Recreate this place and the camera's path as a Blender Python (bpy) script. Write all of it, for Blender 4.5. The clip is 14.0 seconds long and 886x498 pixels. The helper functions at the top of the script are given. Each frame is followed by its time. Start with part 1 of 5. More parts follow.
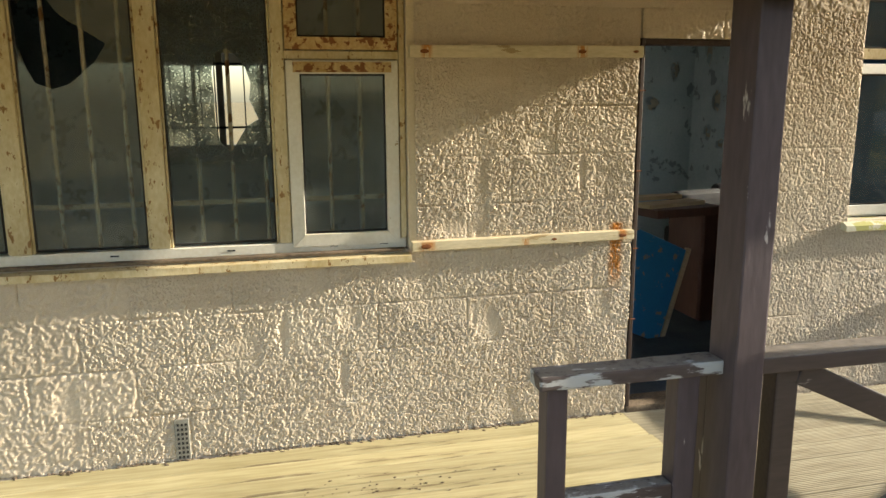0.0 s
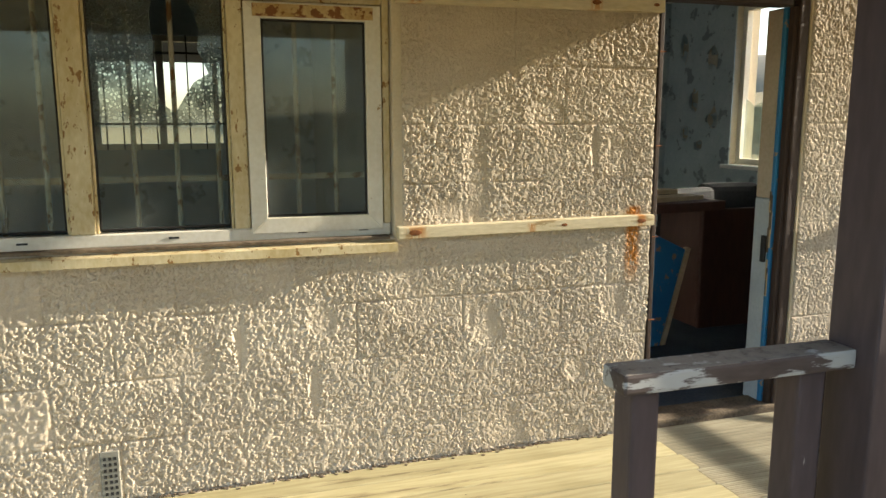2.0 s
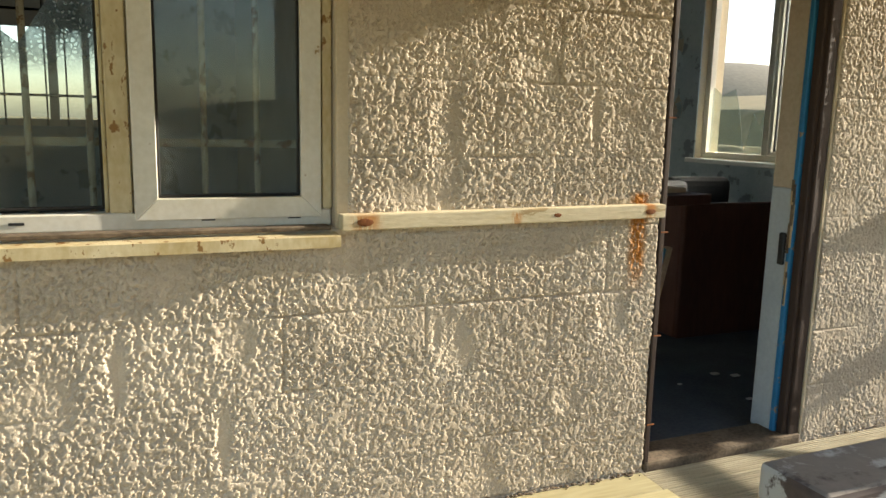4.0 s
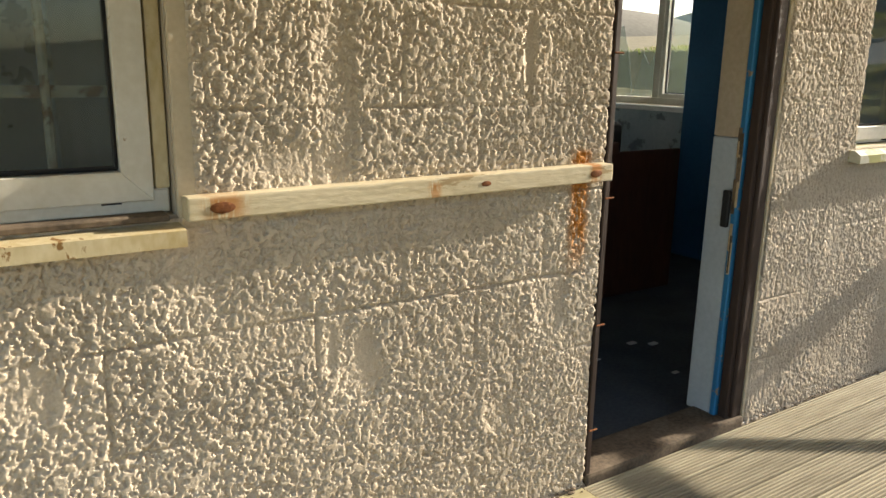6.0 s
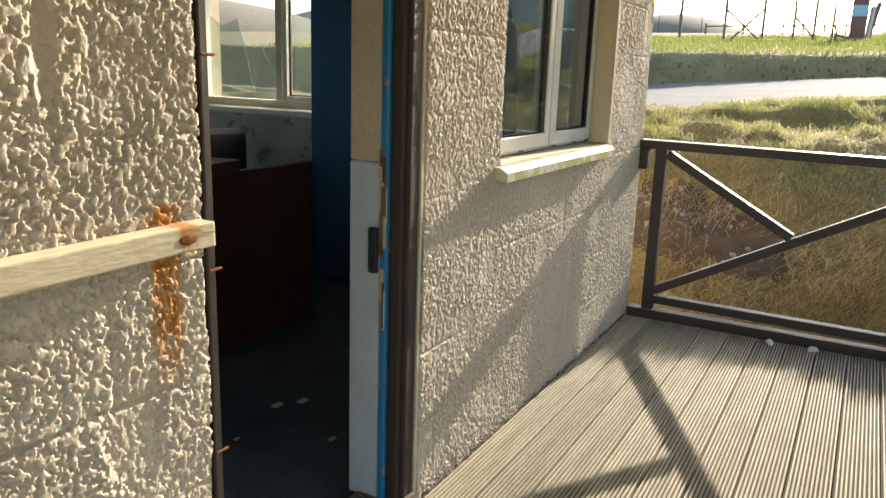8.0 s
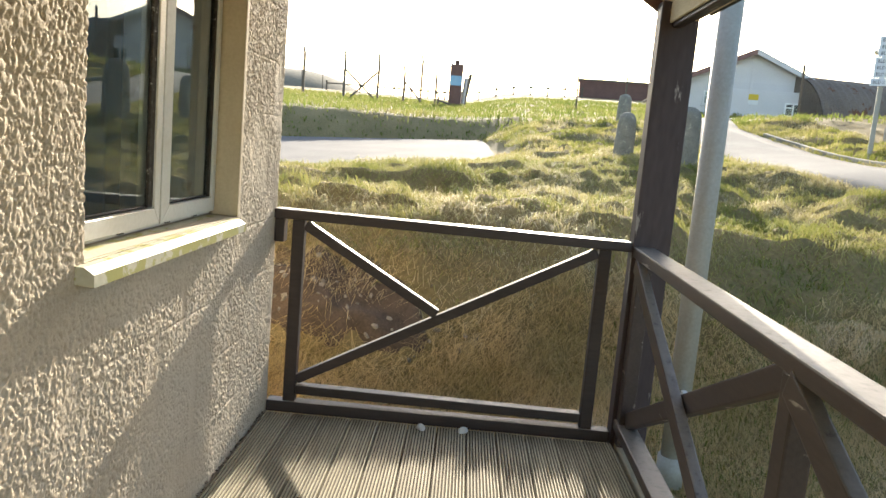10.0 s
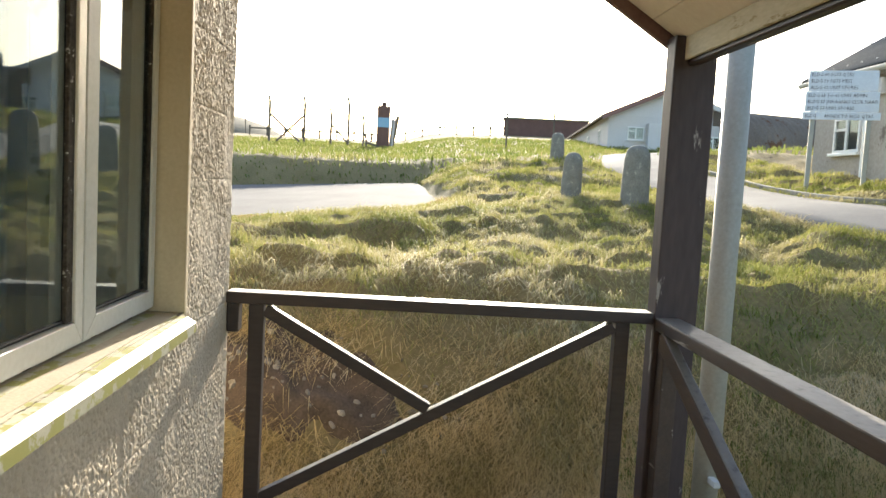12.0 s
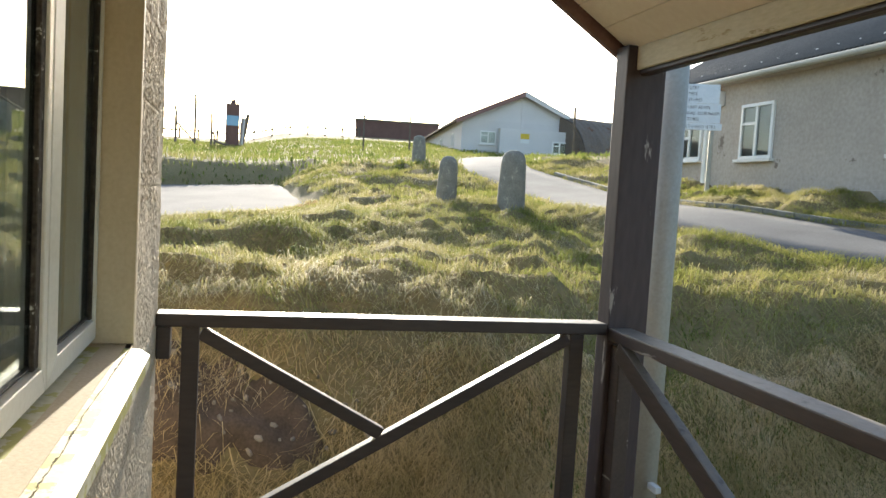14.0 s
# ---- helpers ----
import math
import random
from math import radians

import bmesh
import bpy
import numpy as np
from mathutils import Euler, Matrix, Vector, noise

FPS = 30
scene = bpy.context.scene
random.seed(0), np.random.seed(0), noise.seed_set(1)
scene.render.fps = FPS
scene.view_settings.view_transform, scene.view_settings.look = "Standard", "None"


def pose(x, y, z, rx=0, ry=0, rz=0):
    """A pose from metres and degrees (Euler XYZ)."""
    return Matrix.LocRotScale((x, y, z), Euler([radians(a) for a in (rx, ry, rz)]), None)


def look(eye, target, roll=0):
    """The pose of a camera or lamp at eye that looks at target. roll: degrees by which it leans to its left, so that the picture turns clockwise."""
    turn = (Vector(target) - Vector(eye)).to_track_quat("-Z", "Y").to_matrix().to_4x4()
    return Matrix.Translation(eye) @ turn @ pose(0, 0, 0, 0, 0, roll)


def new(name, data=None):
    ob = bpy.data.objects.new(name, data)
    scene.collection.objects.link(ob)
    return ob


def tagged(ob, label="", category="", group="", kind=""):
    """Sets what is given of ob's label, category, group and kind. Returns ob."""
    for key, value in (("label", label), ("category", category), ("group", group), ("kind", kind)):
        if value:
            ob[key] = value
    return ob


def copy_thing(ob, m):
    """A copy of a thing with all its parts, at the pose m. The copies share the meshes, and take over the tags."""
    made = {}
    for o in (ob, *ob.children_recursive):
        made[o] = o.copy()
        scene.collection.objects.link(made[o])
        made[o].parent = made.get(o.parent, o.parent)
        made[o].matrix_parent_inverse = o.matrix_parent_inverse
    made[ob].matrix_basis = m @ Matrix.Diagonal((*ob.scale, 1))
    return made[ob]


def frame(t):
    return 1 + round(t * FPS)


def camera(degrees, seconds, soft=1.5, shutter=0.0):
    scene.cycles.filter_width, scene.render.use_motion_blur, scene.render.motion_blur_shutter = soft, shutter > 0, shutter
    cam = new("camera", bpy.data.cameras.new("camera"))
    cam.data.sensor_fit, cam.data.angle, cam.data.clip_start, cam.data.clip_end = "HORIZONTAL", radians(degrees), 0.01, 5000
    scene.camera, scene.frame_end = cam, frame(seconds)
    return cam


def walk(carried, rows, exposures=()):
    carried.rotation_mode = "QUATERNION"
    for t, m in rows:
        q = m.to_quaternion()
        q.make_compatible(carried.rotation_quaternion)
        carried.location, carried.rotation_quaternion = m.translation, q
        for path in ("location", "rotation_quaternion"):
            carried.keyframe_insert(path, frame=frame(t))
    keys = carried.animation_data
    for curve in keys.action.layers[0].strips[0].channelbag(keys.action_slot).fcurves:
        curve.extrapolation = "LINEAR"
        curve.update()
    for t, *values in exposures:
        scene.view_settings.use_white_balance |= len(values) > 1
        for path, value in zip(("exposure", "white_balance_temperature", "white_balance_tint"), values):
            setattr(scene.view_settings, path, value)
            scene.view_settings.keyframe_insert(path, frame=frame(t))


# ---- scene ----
cam = camera(61.1, 14.0)
PATH = [
    (0, (0.11, 0.087, 1.667), (0.566, 1.994, 1.273), -0.3),
    (0.5, (0.073, 0.23, 1.59), (0.588, 2.124, 1.208), -0.4),
    (1, (0.045, 0.368, 1.552), (0.597, 2.255, 1.18), -0.5),
    (1.5, (0.047, 0.524, 1.479), (0.621, 2.405, 1.119), -0.5),
    (2, (0.067, 0.697, 1.397), (0.664, 2.577, 1.068), -0.1),
    (2.5, (0.08, 0.859, 1.364), (0.742, 2.719, 1.05), 0.7),
    (3, (0.075, 1.029, 1.3), (0.827, 2.858, 1.001), 0.9),
    (3.2, (0.1, 1.124, 1.251), (0.86, 2.951, 0.96), 1.0),
    (5.3, (0.326, 1.818, 1.288), (1.184, 3.565, 0.831), 0.3),
    (5.5, (0.344, 1.884, 1.278), (1.257, 3.602, 0.815), 0.5),
    (6, (0.405, 2.06, 1.249), (1.481, 3.68, 0.782), 1.1),
    (6.5, (0.495, 2.242, 1.262), (1.748, 3.73, 0.797), 1.5),
    (7, (0.61, 2.346, 1.294), (2.024, 3.68, 0.822), 1.6),
    (7.5, (0.769, 2.433, 1.279), (2.34, 3.578, 0.807), 2.0),
    (8, (0.961, 2.502, 1.28), (2.663, 3.449, 0.825), 1.9),
    (8.5, (1.116, 2.567, 1.315), (2.94, 3.258, 0.875), 3.2),
    (9, (1.253, 2.588, 1.327), (3.163, 3.025, 0.928), 4.6),
    (9.2, (1.309, 2.606, 1.325), (3.246, 2.938, 0.952), 5.1),
    (11.3, (1.942, 2.867, 1.367), (3.929, 2.742, 1.173), 3.4),
    (11.5, (2.003, 2.898, 1.377), (3.99, 2.767, 1.195), 3.3),
    (12, (2.124, 2.948, 1.402), (4.113, 2.811, 1.244), 3.1),
    (12.5, (2.208, 3.018, 1.402), (4.193, 2.821, 1.253), 3.1),
    (13, (2.27, 3.106, 1.406), (4.241, 2.8, 1.262), 3.1),
    (13.5, (2.328, 3.218, 1.413), (4.278, 2.793, 1.276), 3.2),
    (14, (2.362, 3.321, 1.408), (4.285, 2.787, 1.276), 3.4),
]
walk(cam, [(t, look(eye, target, roll)) for t, eye, target, roll in PATH],
     [(0.0, 1.56, 6550, 9), (3.0, 1.51, 6500, 9), (5.5, 1.36, 6550, 11), (6.5, 1.34, 6500, 12), (8.0, 1.52, 6450, 10), (9.0, 1.6, 6450, 10), (11.3, 1.6, 6600, 10), (12.5, 1.42, 6300, 9), (14.0, 1.34, 6250, 9)])

# ---- daylight: a low sun almost in line with the front wall ----
SUN = Vector((1.0, -0.095, 0.325)).normalized()
world = bpy.data.worlds.new("sky")
scene.world = world
world.use_nodes = True
wn = world.node_tree
sky = wn.nodes.new("ShaderNodeTexSky")
sky.sky_type, sky.sun_disc = "NISHITA", False
sky.sun_elevation = math.asin(SUN.z)
sky.sun_rotation = math.atan2(SUN.x, SUN.y)
sky.dust_density, sky.air_density, sky.ozone_density = 1.5, 1.0, 1.0
bg = wn.nodes["Background"]
bg.inputs["Strength"].default_value = 0.15
wn.links.new(sky.outputs["Color"], bg.inputs["Color"])
sun = new("sun", bpy.data.lights.new("sun", "SUN"))
sun.data.energy, sun.data.angle, sun.data.color = 5.0, radians(0.55), (1.0, 0.9, 0.74)
sun.matrix_world = look(SUN * 60, (0, 0, 0))


# ---- materials ----
def mat(name, a, b, rough=0.7, scale=6.0, fine=80.0, bump=0.2, metal=0.0, stretch=(1, 1, 1), fleck=None, fleck_at=0.62, fleck_scale=9.0,
        vary=0.12, depth=0.004, spec=0.3):
    """Two colours mixed at two scales, an optional flaking third colour, fine relief and a little change from piece to piece."""
    m = bpy.data.materials.new(name)
    m.use_nodes = True
    n, l = m.node_tree.nodes, m.node_tree.links
    p = n["Principled BSDF"]
    p.inputs["Metallic"].default_value, p.inputs["Roughness"].default_value = metal, rough
    p.inputs["Specular IOR Level"].default_value = spec
    co = n.new("ShaderNodeTexCoord")
    mp = n.new("ShaderNodeMapping")
    mp.inputs["Scale"].default_value = stretch
    l.new(co.outputs["Object"], mp.inputs["Vector"])
    big, small = n.new("ShaderNodeTexNoise"), n.new("ShaderNodeTexNoise")
    for t, s, d in ((big, scale, 5), (small, fine, 4)):
        t.inputs["Scale"].default_value, t.inputs["Detail"].default_value = s, d
        l.new(mp.outputs["Vector"], t.inputs["Vector"])
    mixf = n.new("ShaderNodeMath")
    mixf.operation = "MULTIPLY_ADD"
    l.new(small.outputs["Fac"], mixf.inputs[0])
    mixf.inputs[1].default_value = 0.5
    half = n.new("ShaderNodeMath")
    half.operation = "MULTIPLY"
    half.inputs[1].default_value = 0.5
    l.new(big.outputs["Fac"], half.inputs[0])
    l.new(half.outputs[0], mixf.inputs[2])
    rg = n.new("ShaderNodeMapRange")
    rg.inputs["From Min"].default_value, rg.inputs["From Max"].default_value = 0.33, 0.67
    l.new(mixf.outputs[0], rg.inputs["Value"])
    mx = n.new("ShaderNodeMix")
    mx.data_type = "RGBA"
    mx.inputs["A"].default_value, mx.inputs["B"].default_value = (*a, 1), (*b, 1)
    l.new(rg.outputs["Result"], mx.inputs["Factor"])
    out = mx.outputs["Result"]
    if fleck:
        ft = n.new("ShaderNodeTexNoise")
        ft.inputs["Scale"].default_value, ft.inputs["Detail"].default_value, ft.inputs["Roughness"].default_value = fleck_scale, 8, 0.65
        l.new(mp.outputs["Vector"], ft.inputs["Vector"])
        fr = n.new("ShaderNodeMapRange")
        fr.inputs["From Min"].default_value, fr.inputs["From Max"].default_value = fleck_at, fleck_at + 0.03
        l.new(ft.outputs["Fac"], fr.inputs["Value"])
        fm = n.new("ShaderNodeMix")
        fm.data_type = "RGBA"
        l.new(out, fm.inputs["A"])
        fm.inputs["B"].default_value = (*fleck, 1)
        l.new(fr.outputs["Result"], fm.inputs["Factor"])
        out = fm.outputs["Result"]
    if vary:
        oi = n.new("ShaderNodeObjectInfo")
        vr = n.new("ShaderNodeMapRange")
        vr.inputs["To Min"].default_value, vr.inputs["To Max"].default_value = 1 - vary, 1 + vary
        l.new(oi.outputs["Random"], vr.inputs["Value"])
        hs = n.new("ShaderNodeHueSaturation")
        l.new(vr.outputs["Result"], hs.inputs["Value"])
        l.new(out, hs.inputs["Color"])
        out = hs.outputs["Color"]
    l.new(out, p.inputs["Base Color"])
    if bump:
        bp = n.new("ShaderNodeBump")
        bp.inputs["Strength"].default_value, bp.inputs["Distance"].default_value = bump, depth
        l.new(mixf.outputs[0], bp.inputs["Height"])
        l.new(bp.outputs["Normal"], p.inputs["Normal"])
    return m


def glass(name, rough=0.0, tint=(0.9, 0.95, 0.93), dirt=0.25, dirt_col=(0.35, 0.36, 0.33)):
    """Clear pane with a film of dirt."""
    m = bpy.data.materials.new(name)
    m.use_nodes = True
    n, l = m.node_tree.nodes, m.node_tree.links
    out = n["Material Output"]
    n.remove(n["Principled BSDF"])
    g = n.new("ShaderNodeBsdfGlass")
    g.inputs["Color"].default_value, g.inputs["Roughness"].default_value, g.inputs["IOR"].default_value = (*tint, 1), rough, 1.45
    d = n.new("ShaderNodeBsdfDiffuse")
    d.inputs["Color"].default_value = (*dirt_col, 1)
    t = n.new("ShaderNodeTexNoise")
    t.inputs["Scale"].default_value, t.inputs["Detail"].default_value = 5, 9
    co = n.new("ShaderNodeTexCoord")
    l.new(co.outputs["Object"], t.inputs["Vector"])
    r = n.new("ShaderNodeMapRange")
    r.inputs["From Min"].default_value, r.inputs["From Max"].default_value = 0.3, 0.75
    r.inputs["To Min"].default_value, r.inputs["To Max"].default_value = dirt * 0.5, dirt * 1.5
    l.new(t.outputs["Fac"], r.inputs["Value"])
    mx = n.new("ShaderNodeMixShader")
    l.new(r.outputs["Result"], mx.inputs["Fac"])
    l.new(g.outputs[0], mx.inputs[1])
    l.new(d.outputs[0], mx.inputs[2])
    l.new(mx.outputs[0], out.inputs["Surface"])
    return m


M_ROUGH = mat("cream_roughcast", (0.48, 0.40, 0.298), (0.63, 0.54, 0.42), 0.85, 2.5, 190, 0.7, vary=0.05, depth=0.003)


def rust_run(m, x, z0, z1, wide):
    """A streaky rust stain that runs down from a bolt."""
    n, l = m.node_tree.nodes, m.node_tree.links
    p = n["Principled BSDF"]
    src = p.inputs["Base Color"].links[0].from_socket
    co, sep = n.new("ShaderNodeTexCoord"), n.new("ShaderNodeSeparateXYZ")
    l.new(co.outputs["Object"], sep.inputs[0])

    def ramp(sock, a, b):
        r = n.new("ShaderNodeMapRange")
        r.interpolation_type = "SMOOTHSTEP"
        r.inputs["From Min"].default_value, r.inputs["From Max"].default_value = a, b
        l.new(sock, r.inputs["Value"])
        return r.outputs["Result"]

    def times(a, b):
        q = n.new("ShaderNodeMath")
        q.operation = "MULTIPLY"
        l.new(a, q.inputs[0])
        l.new(b, q.inputs[1])
        return q.outputs[0]

    mp, t = n.new("ShaderNodeMapping"), n.new("ShaderNodeTexNoise")
    mp.inputs["Scale"].default_value = (1, 1, 0.18)
    l.new(co.outputs["Object"], mp.inputs["Vector"])
    l.new(mp.outputs["Vector"], t.inputs["Vector"])
    t.inputs["Scale"].default_value, t.inputs["Detail"].default_value = 110, 4
    f = times(ramp(sep.outputs["X"], x - wide, x - wide * 0.3), ramp(sep.outputs["X"], x + wide, x + wide * 0.3))
    f = times(f, times(ramp(sep.outputs["Z"], z0, z0 + 0.16), ramp(sep.outputs["Z"], z1 + 0.02, z1)))
    f = times(f, ramp(t.outputs["Fac"], 0.34, 0.50))
    mx = n.new("ShaderNodeMix")
    mx.data_type = "RGBA"
    l.new(src, mx.inputs["A"])
    mx.inputs["B"].default_value = (0.46, 0.19, 0.035, 1)
    l.new(f, mx.inputs["Factor"])
    l.new(mx.outputs["Result"], p.inputs["Base Color"])


rust_run(M_ROUGH, 1.853, 0.66, 1.03, 0.05)
M_MORTAR = mat("cream_painted_mortar", (0.42, 0.36, 0.27), (0.54, 0.47, 0.36), 0.9, 5, 120, 0.4, vary=0)
M_REVEAL = mat("cream_painted_render", (0.55, 0.46, 0.31), (0.66, 0.57, 0.42), 0.8, 4, 90, 0.25, vary=0)
M_PVC = mat("weathered_white_plastic", (0.62, 0.58, 0.47), (0.74, 0.71, 0.62), 0.45, 5, 60, 0.08, fleck=(0.33, 0.22, 0.09), fleck_at=0.69, fleck_scale=24, vary=0.04)
M_PVC_RUST = mat("rust_stained_plastic", (0.45, 0.35, 0.17), (0.66, 0.58, 0.38), 0.55, 7, 60, 0.1, stretch=(1, 1, 0.5), fleck=(0.24, 0.13, 0.04), fleck_at=0.585, fleck_scale=30, vary=0.04)
M_PVC_HEAD = mat("heavily_rust_stained_plastic", (0.40, 0.25, 0.08), (0.60, 0.46, 0.24), 0.55, 9, 70, 0.1, fleck=(0.20, 0.08, 0.025), fleck_at=0.52, fleck_scale=22, vary=0.04)
M_PVC_CLEAN = mat("white_plastic", (0.62, 0.62, 0.58), (0.73, 0.73, 0.70), 0.4, 5, 60, 0.06, fleck=(0.40, 0.38, 0.30), fleck_at=0.70, fleck_scale=20, vary=0.03)
M_MOULD_SHADE = mat("black_mould_and_shade", (0.02, 0.018, 0.015), (0.07, 0.06, 0.05), 0.9, 30, 120, 0.3, fleck=(0.45, 0.44, 0.40), fleck_at=0.62, fleck_scale=60, vary=0)
M_GASKET = mat("black_rubber_gasket", (0.015, 0.015, 0.015), (0.03, 0.03, 0.03), 0.6, vary=0)
M_GLASS = glass("dirty_window_glass", dirt=0.15)
M_GLASS_CLEAN = glass("window_glass", dirt=0.05, tint=(0.93, 0.97, 0.96))
M_GLASS_CRAZED = glass("crazed_safety_glass", dirt=0.09)
craze = M_GLASS_CRAZED.node_tree
cn, cl = craze.nodes, craze.links
surf = cn["Material Output"].inputs["Surface"].links[0].from_socket
cco, vor, sepz = cn.new("ShaderNodeTexCoord"), cn.new("ShaderNodeTexVoronoi"), cn.new("ShaderNodeSeparateXYZ")
vor.feature = "DISTANCE_TO_EDGE"
vor.inputs["Scale"].default_value = 80
cl.new(cco.outputs["Object"], vor.inputs["Vector"])
cl.new(cco.outputs["Object"], sepz.inputs[0])
crk, low_edge, cpat, cno = cn.new("ShaderNodeMapRange"), cn.new("ShaderNodeMapRange"), cn.new("ShaderNodeMapRange"), cn.new("ShaderNodeTexNoise")
crk.inputs["From Min"].default_value, crk.inputs["From Max"].default_value = 0.20, 0.05
cl.new(vor.outputs["Distance"], crk.inputs["Value"])
low_edge.inputs["From Min"].default_value, low_edge.inputs["From Max"].default_value = 1.36, 1.44
cl.new(sepz.outputs["Z"], low_edge.inputs["Value"])
cno.inputs["Scale"].default_value, cno.inputs["Detail"].default_value = 11, 5
cl.new(cco.outputs["Object"], cno.inputs["Vector"])
cpat.inputs["From Min"].default_value, cpat.inputs["From Max"].default_value = 0.40, 0.62
cl.new(cno.outputs["Fac"], cpat.inputs["Value"])
m1, m2 = cn.new("ShaderNodeMath"), cn.new("ShaderNodeMath")
m1.operation = m2.operation = "MULTIPLY"
crk.inputs["To Min"].default_value, crk.inputs["To Max"].default_value = 0.30, 1.0
cpat.inputs["To Min"].default_value = 0.50
cl.new(crk.outputs["Result"], m1.inputs[0])
cl.new(low_edge.outputs["Result"], m1.inputs[1])
cl.new(m1.outputs[0], m2.inputs[0])
cl.new(cpat.outputs["Result"], m2.inputs[1])
cdf, cmx = cn.new("ShaderNodeBsdfTranslucent"), cn.new("ShaderNodeMixShader")
cdf.inputs["Color"].default_value = (0.50, 0.56, 0.58, 1)
cl.new(m2.outputs[0], cmx.inputs["Fac"])
cl.new(surf, cmx.inputs[1])
cl.new(cdf.outputs[0], cmx.inputs[2])
cl.new(cmx.outputs[0], cn["Material Output"].inputs["Surface"])
M_BROWN = mat("flaking_brown_paint", (0.046, 0.032, 0.034), (0.080, 0.058, 0.060), 0.55, 3, 45, 0.4, stretch=(1, 1, 0.22),
              fleck=(0.36, 0.33, 0.30), fleck_at=0.645, fleck_scale=13, vary=0.15, spec=0.4)
M_BROWN_X = mat("brown_paint_on_rails", (0.034, 0.023, 0.020), (0.062, 0.043, 0.037), 0.5, 4, 50, 0.4, stretch=(0.25, 1.6, 1.6),
                fleck=(0.34, 0.31, 0.27), fleck_at=0.645, fleck_scale=9, vary=0.15, spec=0.5)
M_BROWN_Y = mat("brown_paint_on_end_rail", (0.034, 0.023, 0.020), (0.062, 0.043, 0.037), 0.5, 4, 50, 0.4, stretch=(1.6, 0.25, 1.6),
                fleck=(0.34, 0.31, 0.27), fleck_at=0.69, fleck_scale=9, vary=0.15, spec=0.5)
M_FLAKE = mat("flaking_handrail_paint", (0.050, 0.034, 0.030), (0.10, 0.075, 0.065), 0.6, 4, 50, 0.5, stretch=(0.35, 1.5, 1.5),
              fleck=(0.42, 0.41, 0.38), fleck_at=0.505, fleck_scale=8, vary=0.1)


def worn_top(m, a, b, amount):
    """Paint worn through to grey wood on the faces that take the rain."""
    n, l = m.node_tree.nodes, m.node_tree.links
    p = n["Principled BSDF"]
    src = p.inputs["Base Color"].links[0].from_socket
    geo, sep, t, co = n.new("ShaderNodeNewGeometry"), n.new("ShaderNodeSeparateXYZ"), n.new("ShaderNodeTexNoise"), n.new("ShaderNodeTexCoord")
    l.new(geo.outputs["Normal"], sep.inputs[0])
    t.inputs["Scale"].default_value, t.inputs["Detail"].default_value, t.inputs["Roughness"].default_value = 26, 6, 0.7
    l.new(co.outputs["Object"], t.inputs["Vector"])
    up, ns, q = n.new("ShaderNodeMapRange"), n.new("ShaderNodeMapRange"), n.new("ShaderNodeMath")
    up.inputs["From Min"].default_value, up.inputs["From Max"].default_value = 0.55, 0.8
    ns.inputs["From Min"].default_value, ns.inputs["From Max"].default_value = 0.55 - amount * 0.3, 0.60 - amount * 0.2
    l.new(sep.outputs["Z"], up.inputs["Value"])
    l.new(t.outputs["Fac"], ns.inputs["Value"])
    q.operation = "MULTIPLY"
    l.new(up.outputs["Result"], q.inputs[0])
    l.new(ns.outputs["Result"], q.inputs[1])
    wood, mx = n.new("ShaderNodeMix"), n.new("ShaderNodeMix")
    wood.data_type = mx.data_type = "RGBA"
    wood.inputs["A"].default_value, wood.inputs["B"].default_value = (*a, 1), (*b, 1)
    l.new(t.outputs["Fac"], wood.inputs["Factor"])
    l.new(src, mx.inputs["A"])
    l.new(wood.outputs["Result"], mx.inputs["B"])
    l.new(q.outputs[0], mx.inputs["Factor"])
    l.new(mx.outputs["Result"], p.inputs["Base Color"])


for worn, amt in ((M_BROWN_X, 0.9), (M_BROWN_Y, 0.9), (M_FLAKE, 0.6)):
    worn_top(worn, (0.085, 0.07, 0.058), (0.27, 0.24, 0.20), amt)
M_SILL = mat("mossy_white_sill", (0.44, 0.43, 0.31), (0.58, 0.57, 0.47), 0.5, 5, 60, 0.3, fleck=(0.37, 0.36, 0.13), fleck_at=0.50, fleck_scale=9, vary=0)
M_BATTEN = mat("cream_painted_batten", (0.50, 0.43, 0.27), (0.67, 0.59, 0.42), 0.7, 7, 90, 0.9, stretch=(0.25, 1, 1), vary=0.08,
               fleck=(0.36, 0.27, 0.14), fleck_at=0.62, fleck_scale=16)
for spot in ((0.855, 0.86, 0.985, 0.06), (1.87, 0.86, 1.02, 0.03), (1.35, 0.86, 0.98, 0.025), (0.86, 1.76, 1.90, 0.035), (1.62, 1.76, 1.90, 0.035)):
    rust_run(M_BATTEN, *spot)
M_RUST = mat("rust", (0.10, 0.035, 0.012), (0.28, 0.10, 0.03), 0.9, 20, 90, 0.5, vary=0.1)
M_DECK = mat("weathered_decking", (0.26, 0.22, 0.105), (0.48, 0.425, 0.25), 0.8, 5, 34, 0.35, stretch=(0.12, 1.5, 1), vary=0.16,
             fleck=(0.19, 0.15, 0.08), fleck_at=0.575, fleck_scale=3)
M_DECK_GREY = mat("grooved_grey_decking", (0.24, 0.205, 0.135), (0.48, 0.43, 0.30), 0.75, 5, 34, 0.35, stretch=(0.12, 1.5, 1), vary=0.14,
                  fleck=(0.12, 0.10, 0.06), fleck_at=0.57, fleck_scale=2.6, spec=0.2)
M_GROOVE = mat("dark_groove_floor", (0.035, 0.027, 0.018), (0.075, 0.06, 0.04), 0.95, 9, 60, 0.3, vary=0.1)
